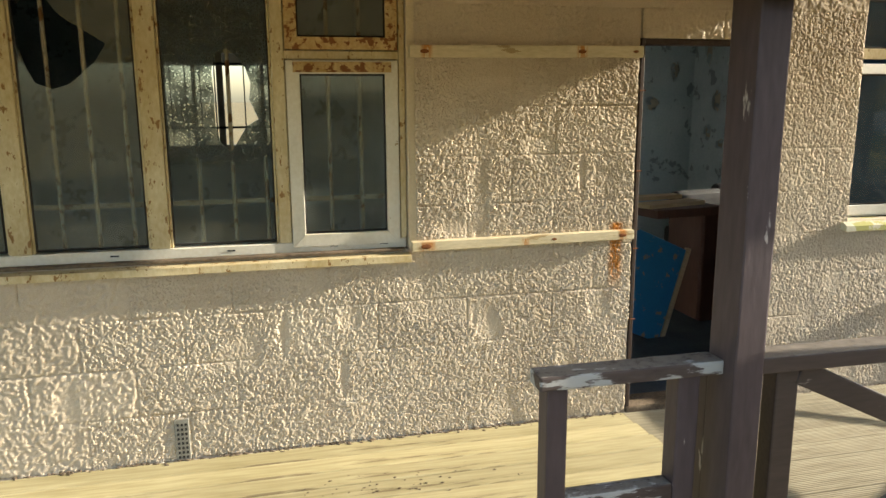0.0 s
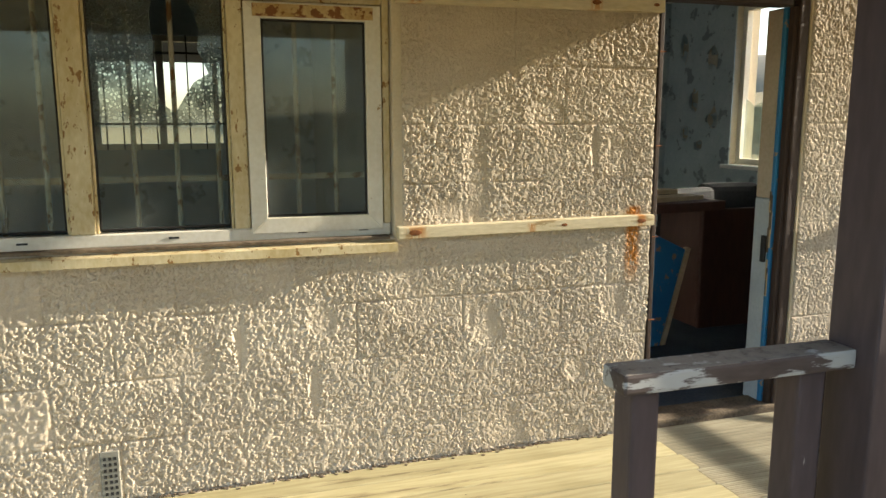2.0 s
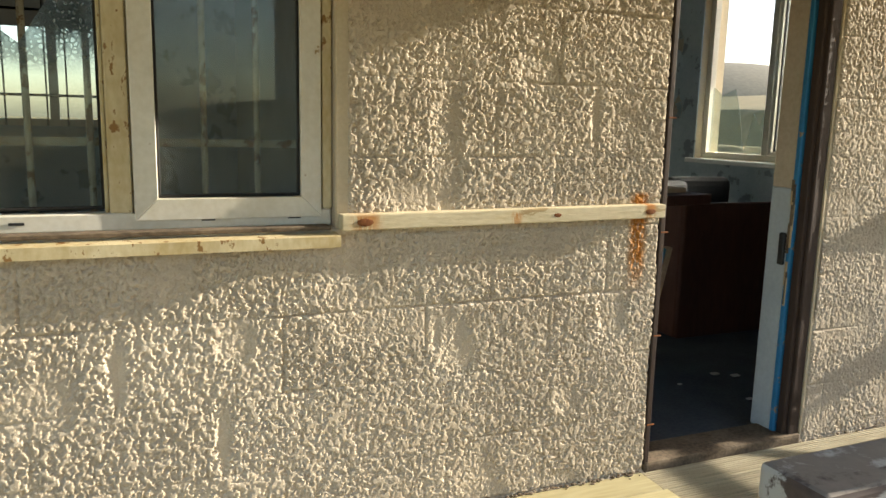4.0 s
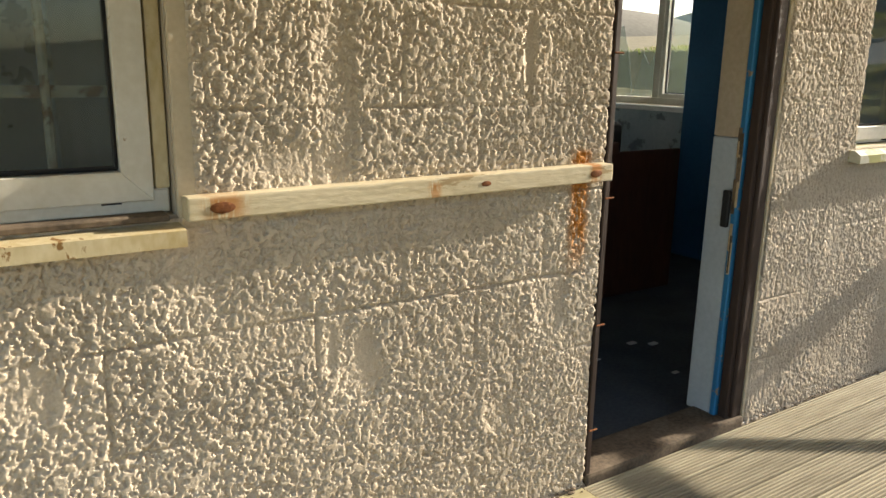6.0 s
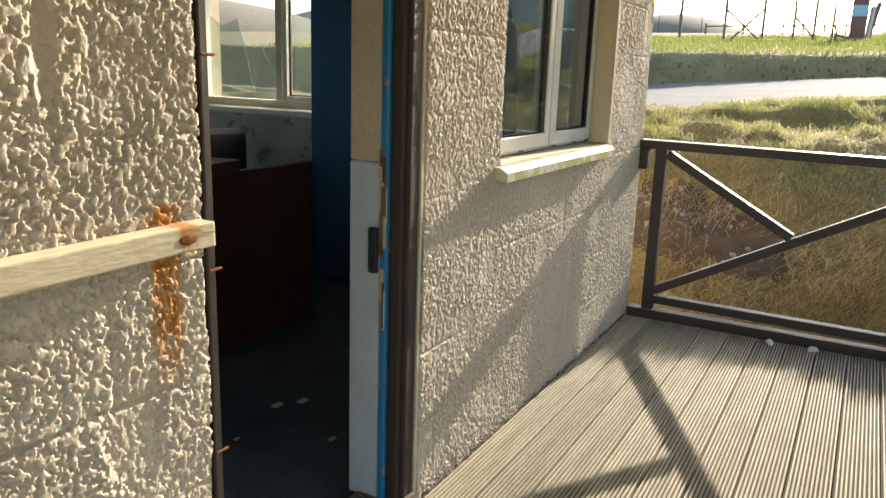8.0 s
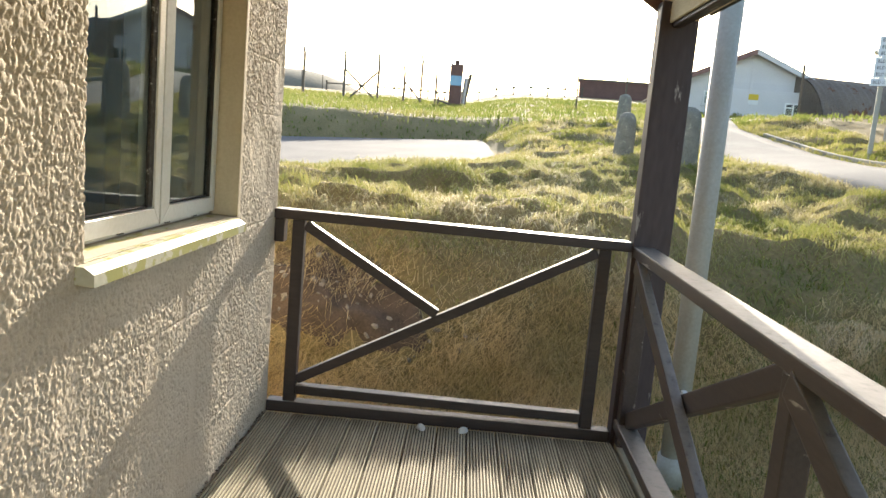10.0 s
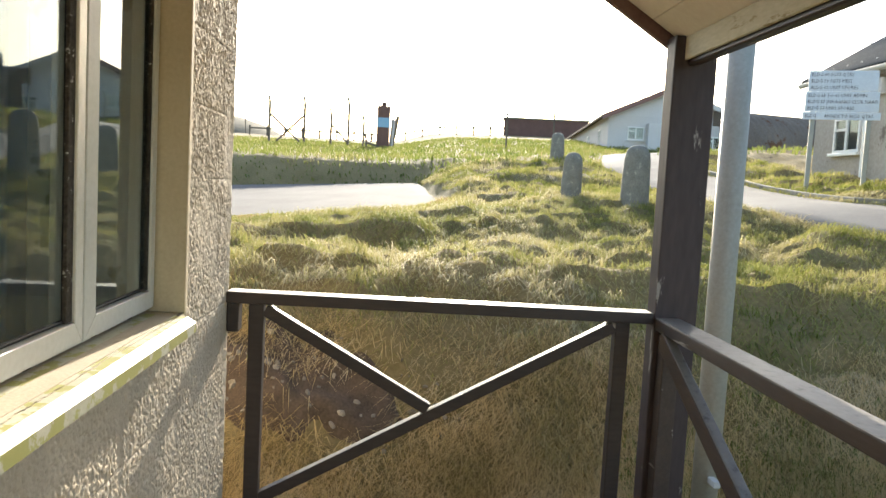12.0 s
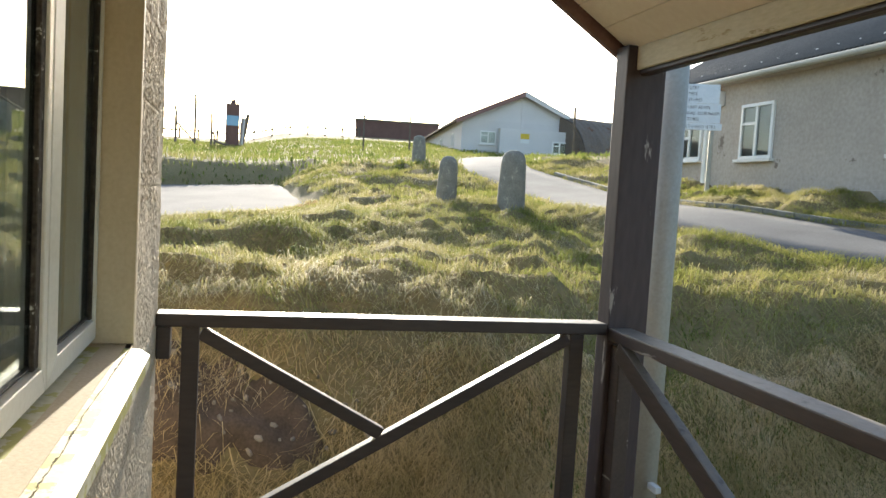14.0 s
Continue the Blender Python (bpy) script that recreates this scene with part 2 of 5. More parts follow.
M_WOOD = mat("bare_pine", (0.42, 0.30, 0.17), (0.60, 0.46, 0.28), 0.65, 4, 40, 0.2, stretch=(0.3, 2, 2))
M_WOODROT = mat("rotten_sill_wood", (0.06, 0.045, 0.03), (0.20, 0.15, 0.10), 0.9, 9, 70, 0.8)
M_SOFFIT = mat("cream_soffit_boards", (0.74, 0.62, 0.46), (0.82, 0.71, 0.55), 0.7, 3, 40, 0.15, vary=0.05)
M_BARGE = mat("red_brown_bargeboard", (0.16, 0.085, 0.07), (0.24, 0.14, 0.115), 0.6, 4, 50, 0.3)
M_JAMB = mat("dark_brown_jamb_paint", (0.034, 0.022, 0.017), (0.062, 0.041, 0.032), 0.6, 4, 50, 0.4, stretch=(1, 1, 0.2), fleck=(0.28, 0.24, 0.20), fleck_at=0.70, fleck_scale=16, vary=0.1)
M_FELT = mat("grey_roof_felt", (0.06, 0.06, 0.06), (0.11, 0.11, 0.11), 0.95, 3, 120, 0.4)
M_BLUE = mat("blue_door_paint", (0.025, 0.17, 0.36), (0.035, 0.22, 0.44), 0.5, 5, 60, 0.2, fleck=(0.33, 0.24, 0.15), fleck_at=0.60, fleck_scale=14)
M_NAVY = mat("dark_blue_wall_paint", (0.02, 0.095, 0.21), (0.03, 0.125, 0.26), 0.6, 2, 50, 0.2, vary=0)
M_LINING = mat("chipped_cream_lining", (0.44, 0.365, 0.265), (0.56, 0.48, 0.37), 0.6, 5, 60, 0.25, vary=0)
M_LINING_W = mat("pale_grey_lining", (0.40, 0.455, 0.50), (0.50, 0.56, 0.60), 0.6, 5, 60, 0.25, vary=0)
M_PEEL = mat("peeling_pale_blue_paint", (0.34, 0.42, 0.47), (0.46, 0.53, 0.56), 0.75, 4, 40, 0.4, fleck=(0.20, 0.235, 0.26), fleck_at=0.57, fleck_scale=5, vary=0, depth=0.01)
M_DULL = mat("dirty_interior_plaster", (0.30, 0.31, 0.30), (0.42, 0.43, 0.41), 0.85, 3, 50, 0.3, vary=0)
M_FLOOR = mat("dirty_dark_floor", (0.055, 0.068, 0.085), (0.11, 0.125, 0.14), 0.8, 5, 60, 0.5, vary=0)
M_MAHOG = mat("dark_reddish_wood", (0.065, 0.026, 0.018), (0.11, 0.045, 0.03), 0.7, 3, 40, 0.2, stretch=(1, 1, 0.2))
M_BLACK = mat("black_vinyl", (0.012, 0.012, 0.013), (0.025, 0.025, 0.026), 0.8, 6, 60, 0.2, spec=0.12)
M_BAR = mat("rusty_white_bar", (0.42, 0.34, 0.23), (0.60, 0.54, 0.43), 0.6, 8, 60, 0.2, fleck=(0.22, 0.11, 0.04), fleck_at=0.54, fleck_scale=10)
M_PIPE = mat("grey_plastic_pipe", (0.33, 0.32, 0.27), (0.43, 0.42, 0.36), 0.45, 3, 60, 0.1, vary=0)
M_GRASS_SOIL = mat("turf_and_soil", (0.15, 0.12, 0.05), (0.29, 0.225, 0.11), 0.95, 1.2, 30, 0.8, fleck=(0.12, 0.085, 0.05), fleck_at=0.66, fleck_scale=0.9, vary=0, depth=0.03)
M_SOIL = mat("bare_brown_soil", (0.055, 0.040, 0.029), (0.14, 0.100, 0.068), 0.95, 9, 70, 0.5, vary=0, depth=0.008)
M_STONE = mat("pale_flint_stone", (0.17, 0.145, 0.11), (0.36, 0.32, 0.26), 0.8, 12, 60, 0.4, vary=0.3)
M_ROAD = mat("worn_grey_asphalt", (0.085, 0.085, 0.085), (0.15, 0.15, 0.147), 0.95, 1.5, 60, 0.4, vary=0)
M_PAD = mat("pale_concrete", (0.105, 0.10, 0.095), (0.175, 0.165, 0.155), 0.95, 1.0, 40, 0.4, vary=0)
M_CONC = mat("lichened_concrete", (0.15, 0.145, 0.12), (0.27, 0.26, 0.22), 0.9, 7, 60, 0.5, fleck=(0.36, 0.35, 0.28), fleck_at=0.62, fleck_scale=14)
M_HUT = mat("pale_painted_hut_wall", (0.54, 0.52, 0.50), (0.64, 0.62, 0.60), 0.85, 0.8, 20, 0.3, vary=0.04)
M_HOUSE = mat("stained_grey_render", (0.33, 0.295, 0.25), (0.47, 0.425, 0.37), 0.9, 0.7, 16, 0.4, vary=0.04, fleck=(0.20, 0.17, 0.14), fleck_at=0.64, fleck_scale=1.6)
M_ROOF = mat("dark_corrugated_sheet", (0.035, 0.04, 0.042), (0.07, 0.075, 0.075), 0.6, 1.5, 30, 0.2, vary=0.05)
M_ROOF_HUT = mat("brown_felted_roof", (0.09, 0.07, 0.055), (0.15, 0.12, 0.095), 0.9, 2, 30, 0.3)
M_REDBRICK = mat("dark_red_brickwork", (0.13, 0.075, 0.062), (0.19, 0.11, 0.09), 0.9, 2, 20, 0.4, vary=0.2)
M_NISSEN = mat("rusty_corrugated_iron", (0.11, 0.085, 0.065), (0.19, 0.15, 0.115), 0.8, 0.8, 14, 0.3, fleck=(0.12, 0.06, 0.03), fleck_at=0.58, fleck_scale=1.4)
M_POST = mat("grey_fence_wood", (0.09, 0.075, 0.06), (0.16, 0.135, 0.105), 0.9, 4, 30, 0.3)
M_WHITE = mat("white_paint", (0.66, 0.66, 0.63), (0.76, 0.76, 0.73), 0.5, 4, 40, 0.08)
M_SIGN = mat("pale_blue_white_sign", (0.60, 0.64, 0.68), (0.70, 0.74, 0.77), 0.5, 4, 30, 0.05)
M_INK = mat("dark_lettering", (0.03, 0.03, 0.04), (0.05, 0.05, 0.06), 0.6, vary=0)
M_YELLOW = mat("yellow_notice", (0.60, 0.42, 0.04), (0.66, 0.48, 0.06), 0.6, vary=0)
M_SKYBLUE = mat("light_blue_board", (0.22, 0.40, 0.55), (0.30, 0.48, 0.62), 0.6, vary=0)
M_DARKVOID = mat("dark_room_behind", (0.01, 0.01, 0.01), (0.02, 0.02, 0.02), 0.9, vary=0)
M_HILL = mat("distant_moorland", (0.16, 0.14, 0.10), (0.24, 0.21, 0.15), 1.0, 0.02, 0.4, 0, vary=0)


# ---- building blocks ----
def part(name, bm, material, parent=None, label="", smooth=False):
    me = bpy.data.meshes.new(name)
    bm.normal_update()
    bm.to_mesh(me)
    bm.free()
    me.materials.append(material)
    if smooth:
        me.polygons.foreach_set("use_smooth", [True] * len(me.polygons))
    ob = new(name, me)
    ob.parent = parent
    if label:
        ob["label"] = label
    return ob


def thing(name, at, label, category, group="", kind="", turn=0.0):
    ob = new(name)
    ob.matrix_world = pose(*at, 0, 0, turn)
    return tagged(ob, label, category, group, kind)


def box(bm, x0, x1, y0, y1, z0, z1, bev=0.0, seg=1):
    r = bmesh.ops.create_cube(bm, size=1.0, matrix=Matrix.Translation(((x0 + x1) / 2, (y0 + y1) / 2, (z0 + z1) / 2)) @
                              Matrix.Diagonal((abs(x1 - x0), abs(y1 - y0), abs(z1 - z0), 1)))
    if bev:
        es = list({e for v in r["verts"] for e in v.link_edges})
        bmesh.ops.bevel(bm, geom=es, offset=bev, segments=seg, affect="EDGES", profile=0.6)
    return bm


def boxed(*a, **k):
    return box(bmesh.new(), *a, **k)


def bar(bm, p, q, w, h, bev=0.006, up=(0, 0, 1)):
    """A squared timber from p to q, w wide and h high, with worn edges; bm starts empty."""
    p, q = Vector(p), Vector(q)
    d = q - p
    zax = d.normalized()
    xax = Vector(up).cross(zax)
    if xax.length < 1e-4:
        xax = Vector((1, 0, 0))
    xax.normalize()
    yax = zax.cross(xax)
    m = Matrix((xax, yax, zax)).transposed().to_4x4()
    m.translation = (p + q) / 2
    r = bmesh.ops.create_cube(bm, size=1.0, matrix=Matrix.Diagonal((w, h, d.length, 1)))
    es = list({e for v in r["verts"] for e in v.link_edges})
    bmesh.ops.bevel(bm, geom=es, offset=bev, segments=2, affect="EDGES", profile=0.6)
    bmesh.ops.transform(bm, matrix=m, verts=bm.verts)
    return bm


def rod(bm, p, q, r0, r1=None, n=12):
    p, q = Vector(p), Vector(q)
    d = q - p
    m = d.to_track_quat("Z", "Y").to_matrix().to_4x4()
    m.translation = (p + q) / 2
    bmesh.ops.create_cone(bm, cap_ends=True, segments=n, radius1=r0, radius2=r0 if r1 is None else r1, depth=d.length, matrix=m)
    return bm


def panel(bm, pts, thick, way):
    """A flat plate from an outline of points, thick along way."""
    w = Vector(way) * thick
    a = [bm.verts.new(p) for p in pts]
    b = [bm.verts.new(Vector(p) + w) for p in pts]
    bm.faces.new(a)
    bm.faces.new(b[::-1])
    for i in range(len(a)):
        j = (i + 1) % len(a)
        bm.faces.new((a[j], a[i], b[i], b[j]))
    bmesh.ops.recalc_face_normals(bm, faces=bm.faces)
    return bm


def field(seed, x, z, size):
    """Smooth random heights in 0..1 with lumps of that size."""
    rng = np.random.RandomState(seed)
    tab = rng.rand(256, 256)
    u, v = x / size, z / size
    i, j = np.floor(u).astype(int), np.floor(v).astype(int)
    f, g = u - i, v - j
    f, g = f * f * (3 - 2 * f), g * g * (3 - 2 * g)
    a, b = tab[i % 256, j % 256], tab[(i + 1) % 256, j % 256]
    c, d = tab[i % 256, (j + 1) % 256], tab[(i + 1) % 256, (j + 1) % 256]
    return a * (1 - f) * (1 - g) + b * f * (1 - g) + c * (1 - f) * g + d * f * g


def grid_mesh(name, verts, nu, nv, smooth=True):
    me = bpy.data.meshes.new(name)
    idx = np.arange(nu * nv).reshape(nu, nv)
    q = np.stack([idx[:-1, :-1], idx[1:, :-1], idx[1:, 1:], idx[:-1, 1:]], -1).reshape(-1, 4)
    me.vertices.add(nu * nv)
    me.vertices.foreach_set("co", verts.astype(np.float32).ravel())
    me.loops.add(q.size)
    me.loops.foreach_set("vertex_index", q.ravel().astype(np.int32))
    me.polygons.add(len(q))
    me.polygons.foreach_set("loop_start", np.arange(0, q.size, 4, dtype=np.int32))
    me.polygons.foreach_set("use_smooth", np.full(len(q), smooth))
    me.update(calc_edges=True)
    return me


# ---- plan ----
W = 3.57            # outer face of the front wall
T = 0.175            # wall thickness
EAST = 5.05         # outer face of the gable end
DOOR = (1.95, 2.742, 0.0, 1.952)
WIN_A = (-1.95, 0.775, 0.955, 2.30)
WIN_B = (3.25, 4.44, 0.985, 2.25)
TOP = 2.96

# ---- front wall ----
wall = thing("wall_south", (0, 0, 0), "cream-painted roughcast block wall of the porch front", "wall", kind="structure")


def core(bm, x0, x1, z0, z1):
    return box(bm, x0, x1, W + 0.012, W + T, z0, z1)


bm = bmesh.new()
for x0, x1, z0, z1 in ((-4.0, WIN_A[0], -0.4, TOP), (WIN_A[0], WIN_A[1], -0.4, WIN_A[2]), (WIN_A[0], WIN_A[1], WIN_A[3], TOP),
                       (WIN_A[1], DOOR[0], -0.4, TOP), (DOOR[0], DOOR[1], DOOR[3], TOP), (DOOR[0], DOOR[1], -0.4, -0.02),
                       (DOOR[1], WIN_B[0], -0.4, TOP), (WIN_B[0], WIN_B[1], -0.4, WIN_B[2]), (WIN_B[0], WIN_B[1], WIN_B[3], TOP),
                       (WIN_B[1], EAST, -0.4, TOP)):
    core(bm, x0, x1, z0, z1)
part("core", bm, M_MORTAR, wall)
part("smooth_band", boxed(WIN_A[1] + 0.001, 0.819, W - 0.001, W + 0.0118, WIN_A[2] - 0.004, WIN_A[3], 0.002), M_REVEAL, wall, "smooth cream band beside the window")
part("smooth_band", boxed(DOOR[1] + 0.001, DOOR[1] + 0.015, W - 0.001, W + 0.0118, 0.0, DOOR[3], 0.002), M_REVEAL, wall, "smooth cream edge beside the door")


def ridges(seed, x, z, size, thin):
    """Broken lumps and short ridges of thrown render, a little taller than wide."""
    u = x + size * 0.9 * (field(seed + 1, x, z, size * 1.3) - 0.5)
    v = 0.84 * z + size * 0.9 * (field(seed + 2, x, z, size * 1.3) - 0.5)
    a = 0.7 * field(seed, u, v, size) + 0.3 * field(seed + 3, u, v, size * 0.5)
    line = np.clip(1 - np.abs(a - 0.5) / thin, 0, 1)
    lump = smooth(0.51, 0.60, a)
    broken = smooth(0.30, 0.60, field(seed + 4, x, z, size * 1.4))
    return np.maximum(line * (0.15 + 0.65 * broken), lump)


def smooth(a, b, v):
    t = np.clip((v - a) / (b - a), 0, 1)
    return t * t * (3 - 2 * t)


# trowelled smooth patches in the roughcast
PATCHES = ((1.18, 0.53, 0.058, 0.055), (1.18, 0.60, 0.030, 0.05), (1.015, 1.045, 0.11, 0.05), (0.165, 0.57, 0.022, 0.09), (1.655, 1.30, 0.02, 0.09), (0.44, 0.35, 0.02, 0.10), (1.10, 0.60, 0.012, 0.05),
           (4.02, 0.35, 0.03, 0.22), (3.9, 0.75, 0.02, 0.1))


def block_face(x0, x1, z0, z1, step):
    """One roughcast block: a lumpy face with sunk edges."""
    nu, nv = max(3, int((x1 - x0) / step) + 1), max(3, int((z1 - z0) / step) + 1)
    x, z = np.meshgrid(np.linspace(x0, x1, nu), np.linspace(z0, z1, nv), indexing="ij")
    grain = np.maximum(ridges(61, x, z, 0.0080, 0.12), 0.8 * ridges(71, x, z, 0.0054, 0.14))
    tiny = field(12, x, z, 0.0036)
    wide = field(13, x, z, 0.11)
    cover = np.clip((field(14, x, z, 0.16) - 0.05) / 0.3, 0.45, 1)
    for px, pz, rx, rz in PATCHES:
        cover = cover * (1 - 0.86 * np.exp(-(((x - px) / rx) ** 2 + ((z - pz) / rz) ** 2) ** 2))
    h = 0.0084 * (1 - 0.42 * smooth(2.6, 2.8, x)) * grain * cover + 0.0010 * tiny + 0.0016 * (wide - 0.5)
    e = np.minimum.reduce([x - x0, x1 - x, z - z0, z1 - z])
    joint = np.clip(e / (0.005 + 0.007 * field(15, x, z, 0.05)), 0, 1)
    fill = np.clip((field(16, x, z, 0.22) - 0.25) / 0.25, 0, 1)
    sunk = (1 - joint) * (0.0075 - 0.0055 * fill)
    sunk = sunk * (1 - 0.65 * smooth(2.7, 2.9, x))
    y = W - h + sunk
    return grid_mesh("block", np.stack([x, y, z], -1).reshape(-1, 3)[:, [0, 1, 2]], nu, nv)


COURSE, LONG = 0.2325, 0.447
HOLES = ((WIN_A[0], 0.81, WIN_A[2] - 0.005, WIN_A[3]), (DOOR[0] - 0.004, DOOR[1] + 0.016, DOOR[2], DOOR[3]), WIN_B)


def free(x0, x1, z0, z1):
    """What is left of a block beside the openings."""
    spans = [(x0, x1, z0, z1)]
    for hx0, hx1, hz0, hz1 in HOLES:
        out = []
        for a, b, c, d in spans:
            if b <= hx0 or a >= hx1 or d <= hz0 or c >= hz1:
                out.append((a, b, c, d))
                continue
            if a < hx0:
                out.append((a, hx0, c, d))
            if b > hx1:
                out.append((hx1, b, c, d))
            if c < hz0:
                out.append((max(a, hx0), min(b, hx1), c, hz0))
            if d > hz1:
                out.append((max(a, hx0), min(b, hx1), hz1, d))
        spans = out
    return [s for s in spans if s[1] - s[0] > 0.015 and s[3] - s[2] > 0.015]


def build_blocks():
    for r in range(-1, 13):
        z0, z1 = (-0.2, 0.0) if r < 0 else (r * COURSE, (r + 1) * COURSE)
        z0, z1 = z0, min(z1, TOP)
        off = 0.17 if r % 2 == 0 else 0.17 + LONG / 2
        for k in range(-8, 12):
            x0, x1 = off + k * LONG, off + (k + 1) * LONG
            x0, x1 = max(x0, -1.62), min(x1, EAST)
            if x1 - x0 < 0.02:
                continue
            for a, b, c, d in free(x0, x1, z0, z1):
                step = 0.0020 if (c < 1.7 and a < 2.0 and b > 0.8) else (0.0030 if a > 2.7 else 0.0028 if c < 0.93 else 0.0042) if c < 1.9 and a > -0.9 else 0.007 if c < 2.2 else 0.02
                me = block_face(a, b, c, d, step)
                me.materials.append(M_ROUGH)
                ob = new("block", me)
                ob.parent = wall


# ---- the rest of the shell ----
NORTH, IN_E = 7.7, EAST - 0.25
EWIN = (5.40, 6.67, 1.02, 2.46)
gable = thing("wall_east", (0, 0, 0), "rendered gable end wall of the building", "wall", kind="structure")
bm = bmesh.new()
for y0, y1, z0, z1 in ((W + T, EWIN[0], -0.4, TOP), (EWIN[1], NORTH + 0.25, -0.4, TOP), (EWIN[0], EWIN[1], -0.4, EWIN[2]), (EWIN[0], EWIN[1], EWIN[3], TOP)):
    box(bm, IN_E, EAST, y0, y1, z0, z1)
part("core", bm, M_REVEAL, gable)
bm = bmesh.new()
for y0, y1, z0, z1 in ((W + T, EWIN[0], 0, TOP), (EWIN[1], NORTH, 0, TOP), (EWIN[0], EWIN[1], 0, EWIN[2] - 0.02), (EWIN[0], EWIN[1], EWIN[3], TOP)):
    box(bm, IN_E - 0.012, IN_E - 0.001, y0, y1, z0, z1)
part("plaster", bm, M_PEEL, gable, "peeling pale blue paint")
part("painted_pier", boxed(IN_E - 0.16, IN_E - 0.014, 4.2, 5.51, 0, TOP, 0.006), M_NAVY, gable, "dark blue painted pier")

NWIN = (-0.80, 0.30, 1.18, 2.15)
back = thing("wall_north", (0, 0, 0), "peeling pale blue painted back wall", "wall", kind="structure")
bm = bmesh.new()
# the gap from 1.45 to 2.75 is for the added, unseen window
for x0, x1, z0, z1 in ((-4.0, NWIN[0], -0.4, TOP), (NWIN[1], 1.45, -0.4, TOP), (2.75, IN_E, -0.4, TOP), (1.45, 2.75, -0.4, 1.0), (1.45, 2.75, 2.4, TOP), (NWIN[0], NWIN[1], -0.4, NWIN[2]), (NWIN[0], NWIN[1], NWIN[3], TOP)):
    box(bm, x0, x1, NORTH, NORTH + 0.25, z0, z1)
part("core", bm, M_PEEL, back)
west = tagged(part("wall_west", boxed(-4.25, -4.0, W, NORTH + 0.25, -0.4, TOP), M_DULL), "plain plastered end wall", "wall", kind="structure")
inner = tagged(part("wall_inner", boxed(1.05, 1.17, W + T, NORTH, 0, TOP), M_DULL), "dirty plastered partition wall", "wall", kind="structure")
tagged(part("floor", boxed(-4.0, IN_E, W + 0.02, NORTH, -0.12, -0.015), M_FLOOR), "dirty dark floor inside the building", "floor", kind="structure")
tagged(part("ceiling", boxed(-4.0, IN_E - 0.014, W + T, NORTH, 2.62, 2.70), M_DULL), "dull plaster ceiling", "ceiling", kind="structure")

# main roof over the rooms, carried on down over the porch
SLOPE = 0.645
EAVE_Y, EAVE_Z = 1.74, 1.893


def roof_z(y):
    return EAVE_Z + SLOPE * (y - EAVE_Y)


roof = thing("porch_roof", (0, 0, 0), "lean-to porch roof with cream boarded soffit and brown bargeboard", "roof", kind="structure")
roof.matrix_world = pose(0, 0, 0, 0, -0.3, 0)   # the eaves rise a little towards the gable end
RIDGE_Y = 5.6
VERGE = 5.14
bm = bmesh.new()
panel(bm, [(-4.3, EAVE_Y - 0.10, roof_z(EAVE_Y - 0.10) + 0.16), (VERGE, EAVE_Y - 0.10, roof_z(EAVE_Y - 0.10) + 0.16), (VERGE, RIDGE_Y, roof_z(RIDGE_Y) + 0.16), (-4.3, RIDGE_Y, roof_z(RIDGE_Y) + 0.16)], 0.05, (0, 0, 1))
panel(bm, [(-4.3, 2 * RIDGE_Y - EAVE_Y, roof_z(EAVE_Y) + 0.16), (VERGE, 2 * RIDGE_Y - EAVE_Y, roof_z(EAVE_Y) + 0.16), (VERGE, RIDGE_Y, roof_z(RIDGE_Y) + 0.16), (-4.3, RIDGE_Y, roof_z(RIDGE_Y) + 0.16)], 0.05, (0, 0, 1))
part("covering", bm, M_FELT, roof, "grey felt roof covering")
n_board = 16
for i in range(n_board):
    y0 = EAVE_Y + (W - EAVE_Y) * i / n_board
    y1 = EAVE_Y + (W - EAVE_Y) * (i + 1) / n_board - 0.004
    part("soffit_board", panel(bmesh.new(), [(-4.0, y0, roof_z(y0) + 0.045), (VERGE - 0.05, y0, roof_z(y0) + 0.045), (VERGE - 0.05, y1, roof_z(y1) + 0.045), (-4.0, y1, roof_z(y1) + 0.045)], 0.02, (0, 0, 1)), M_SOFFIT, roof)
bm = bmesh.new()
panel(bm, [(VERGE - 0.03, EAVE_Y - 0.03, roof_z(EAVE_Y) - 0.02), (VERGE - 0.03, RIDGE_Y, roof_z(RIDGE_Y) - 0.02), (VERGE - 0.03, RIDGE_Y, roof_z(RIDGE_Y) + 0.155), (VERGE - 0.03, EAVE_Y - 0.03, roof_z(EAVE_Y) + 0.155)], 0.028, (1, 0, 0))
part("bargeboard", bm, M_BARGE, roof, "red-brown bargeboard")
bm = bmesh.new()
panel(bm, [(EAST, W, TOP - 0.1), (EAST, RIDGE_Y, roof_z(RIDGE_Y) + 0.15), (EAST, 2 * RIDGE_Y - W, TOP - 0.1)], 0.1, (-1, 0, 0))
part("gable_infill", bm, M_REVEAL, roof)
part("eaves_beam", boxed(-4.0, VERGE - 0.04, EAVE_Y + 0.055, EAVE_Y + 0.10, EAVE_Z + 0.012, EAVE_Z + 0.17, 0.006), M_BROWN_X, roof, "dark purple-brown eaves beam")
part("inner_plate", boxed(-4.0, VERGE - 0.04, EAVE_Y + 0.102, EAVE_Y + 0.115, EAVE_Z + 0.03, EAVE_Z + 0.12, 0.004), M_BATTEN, roof, "cream-painted strip, mould-stained")



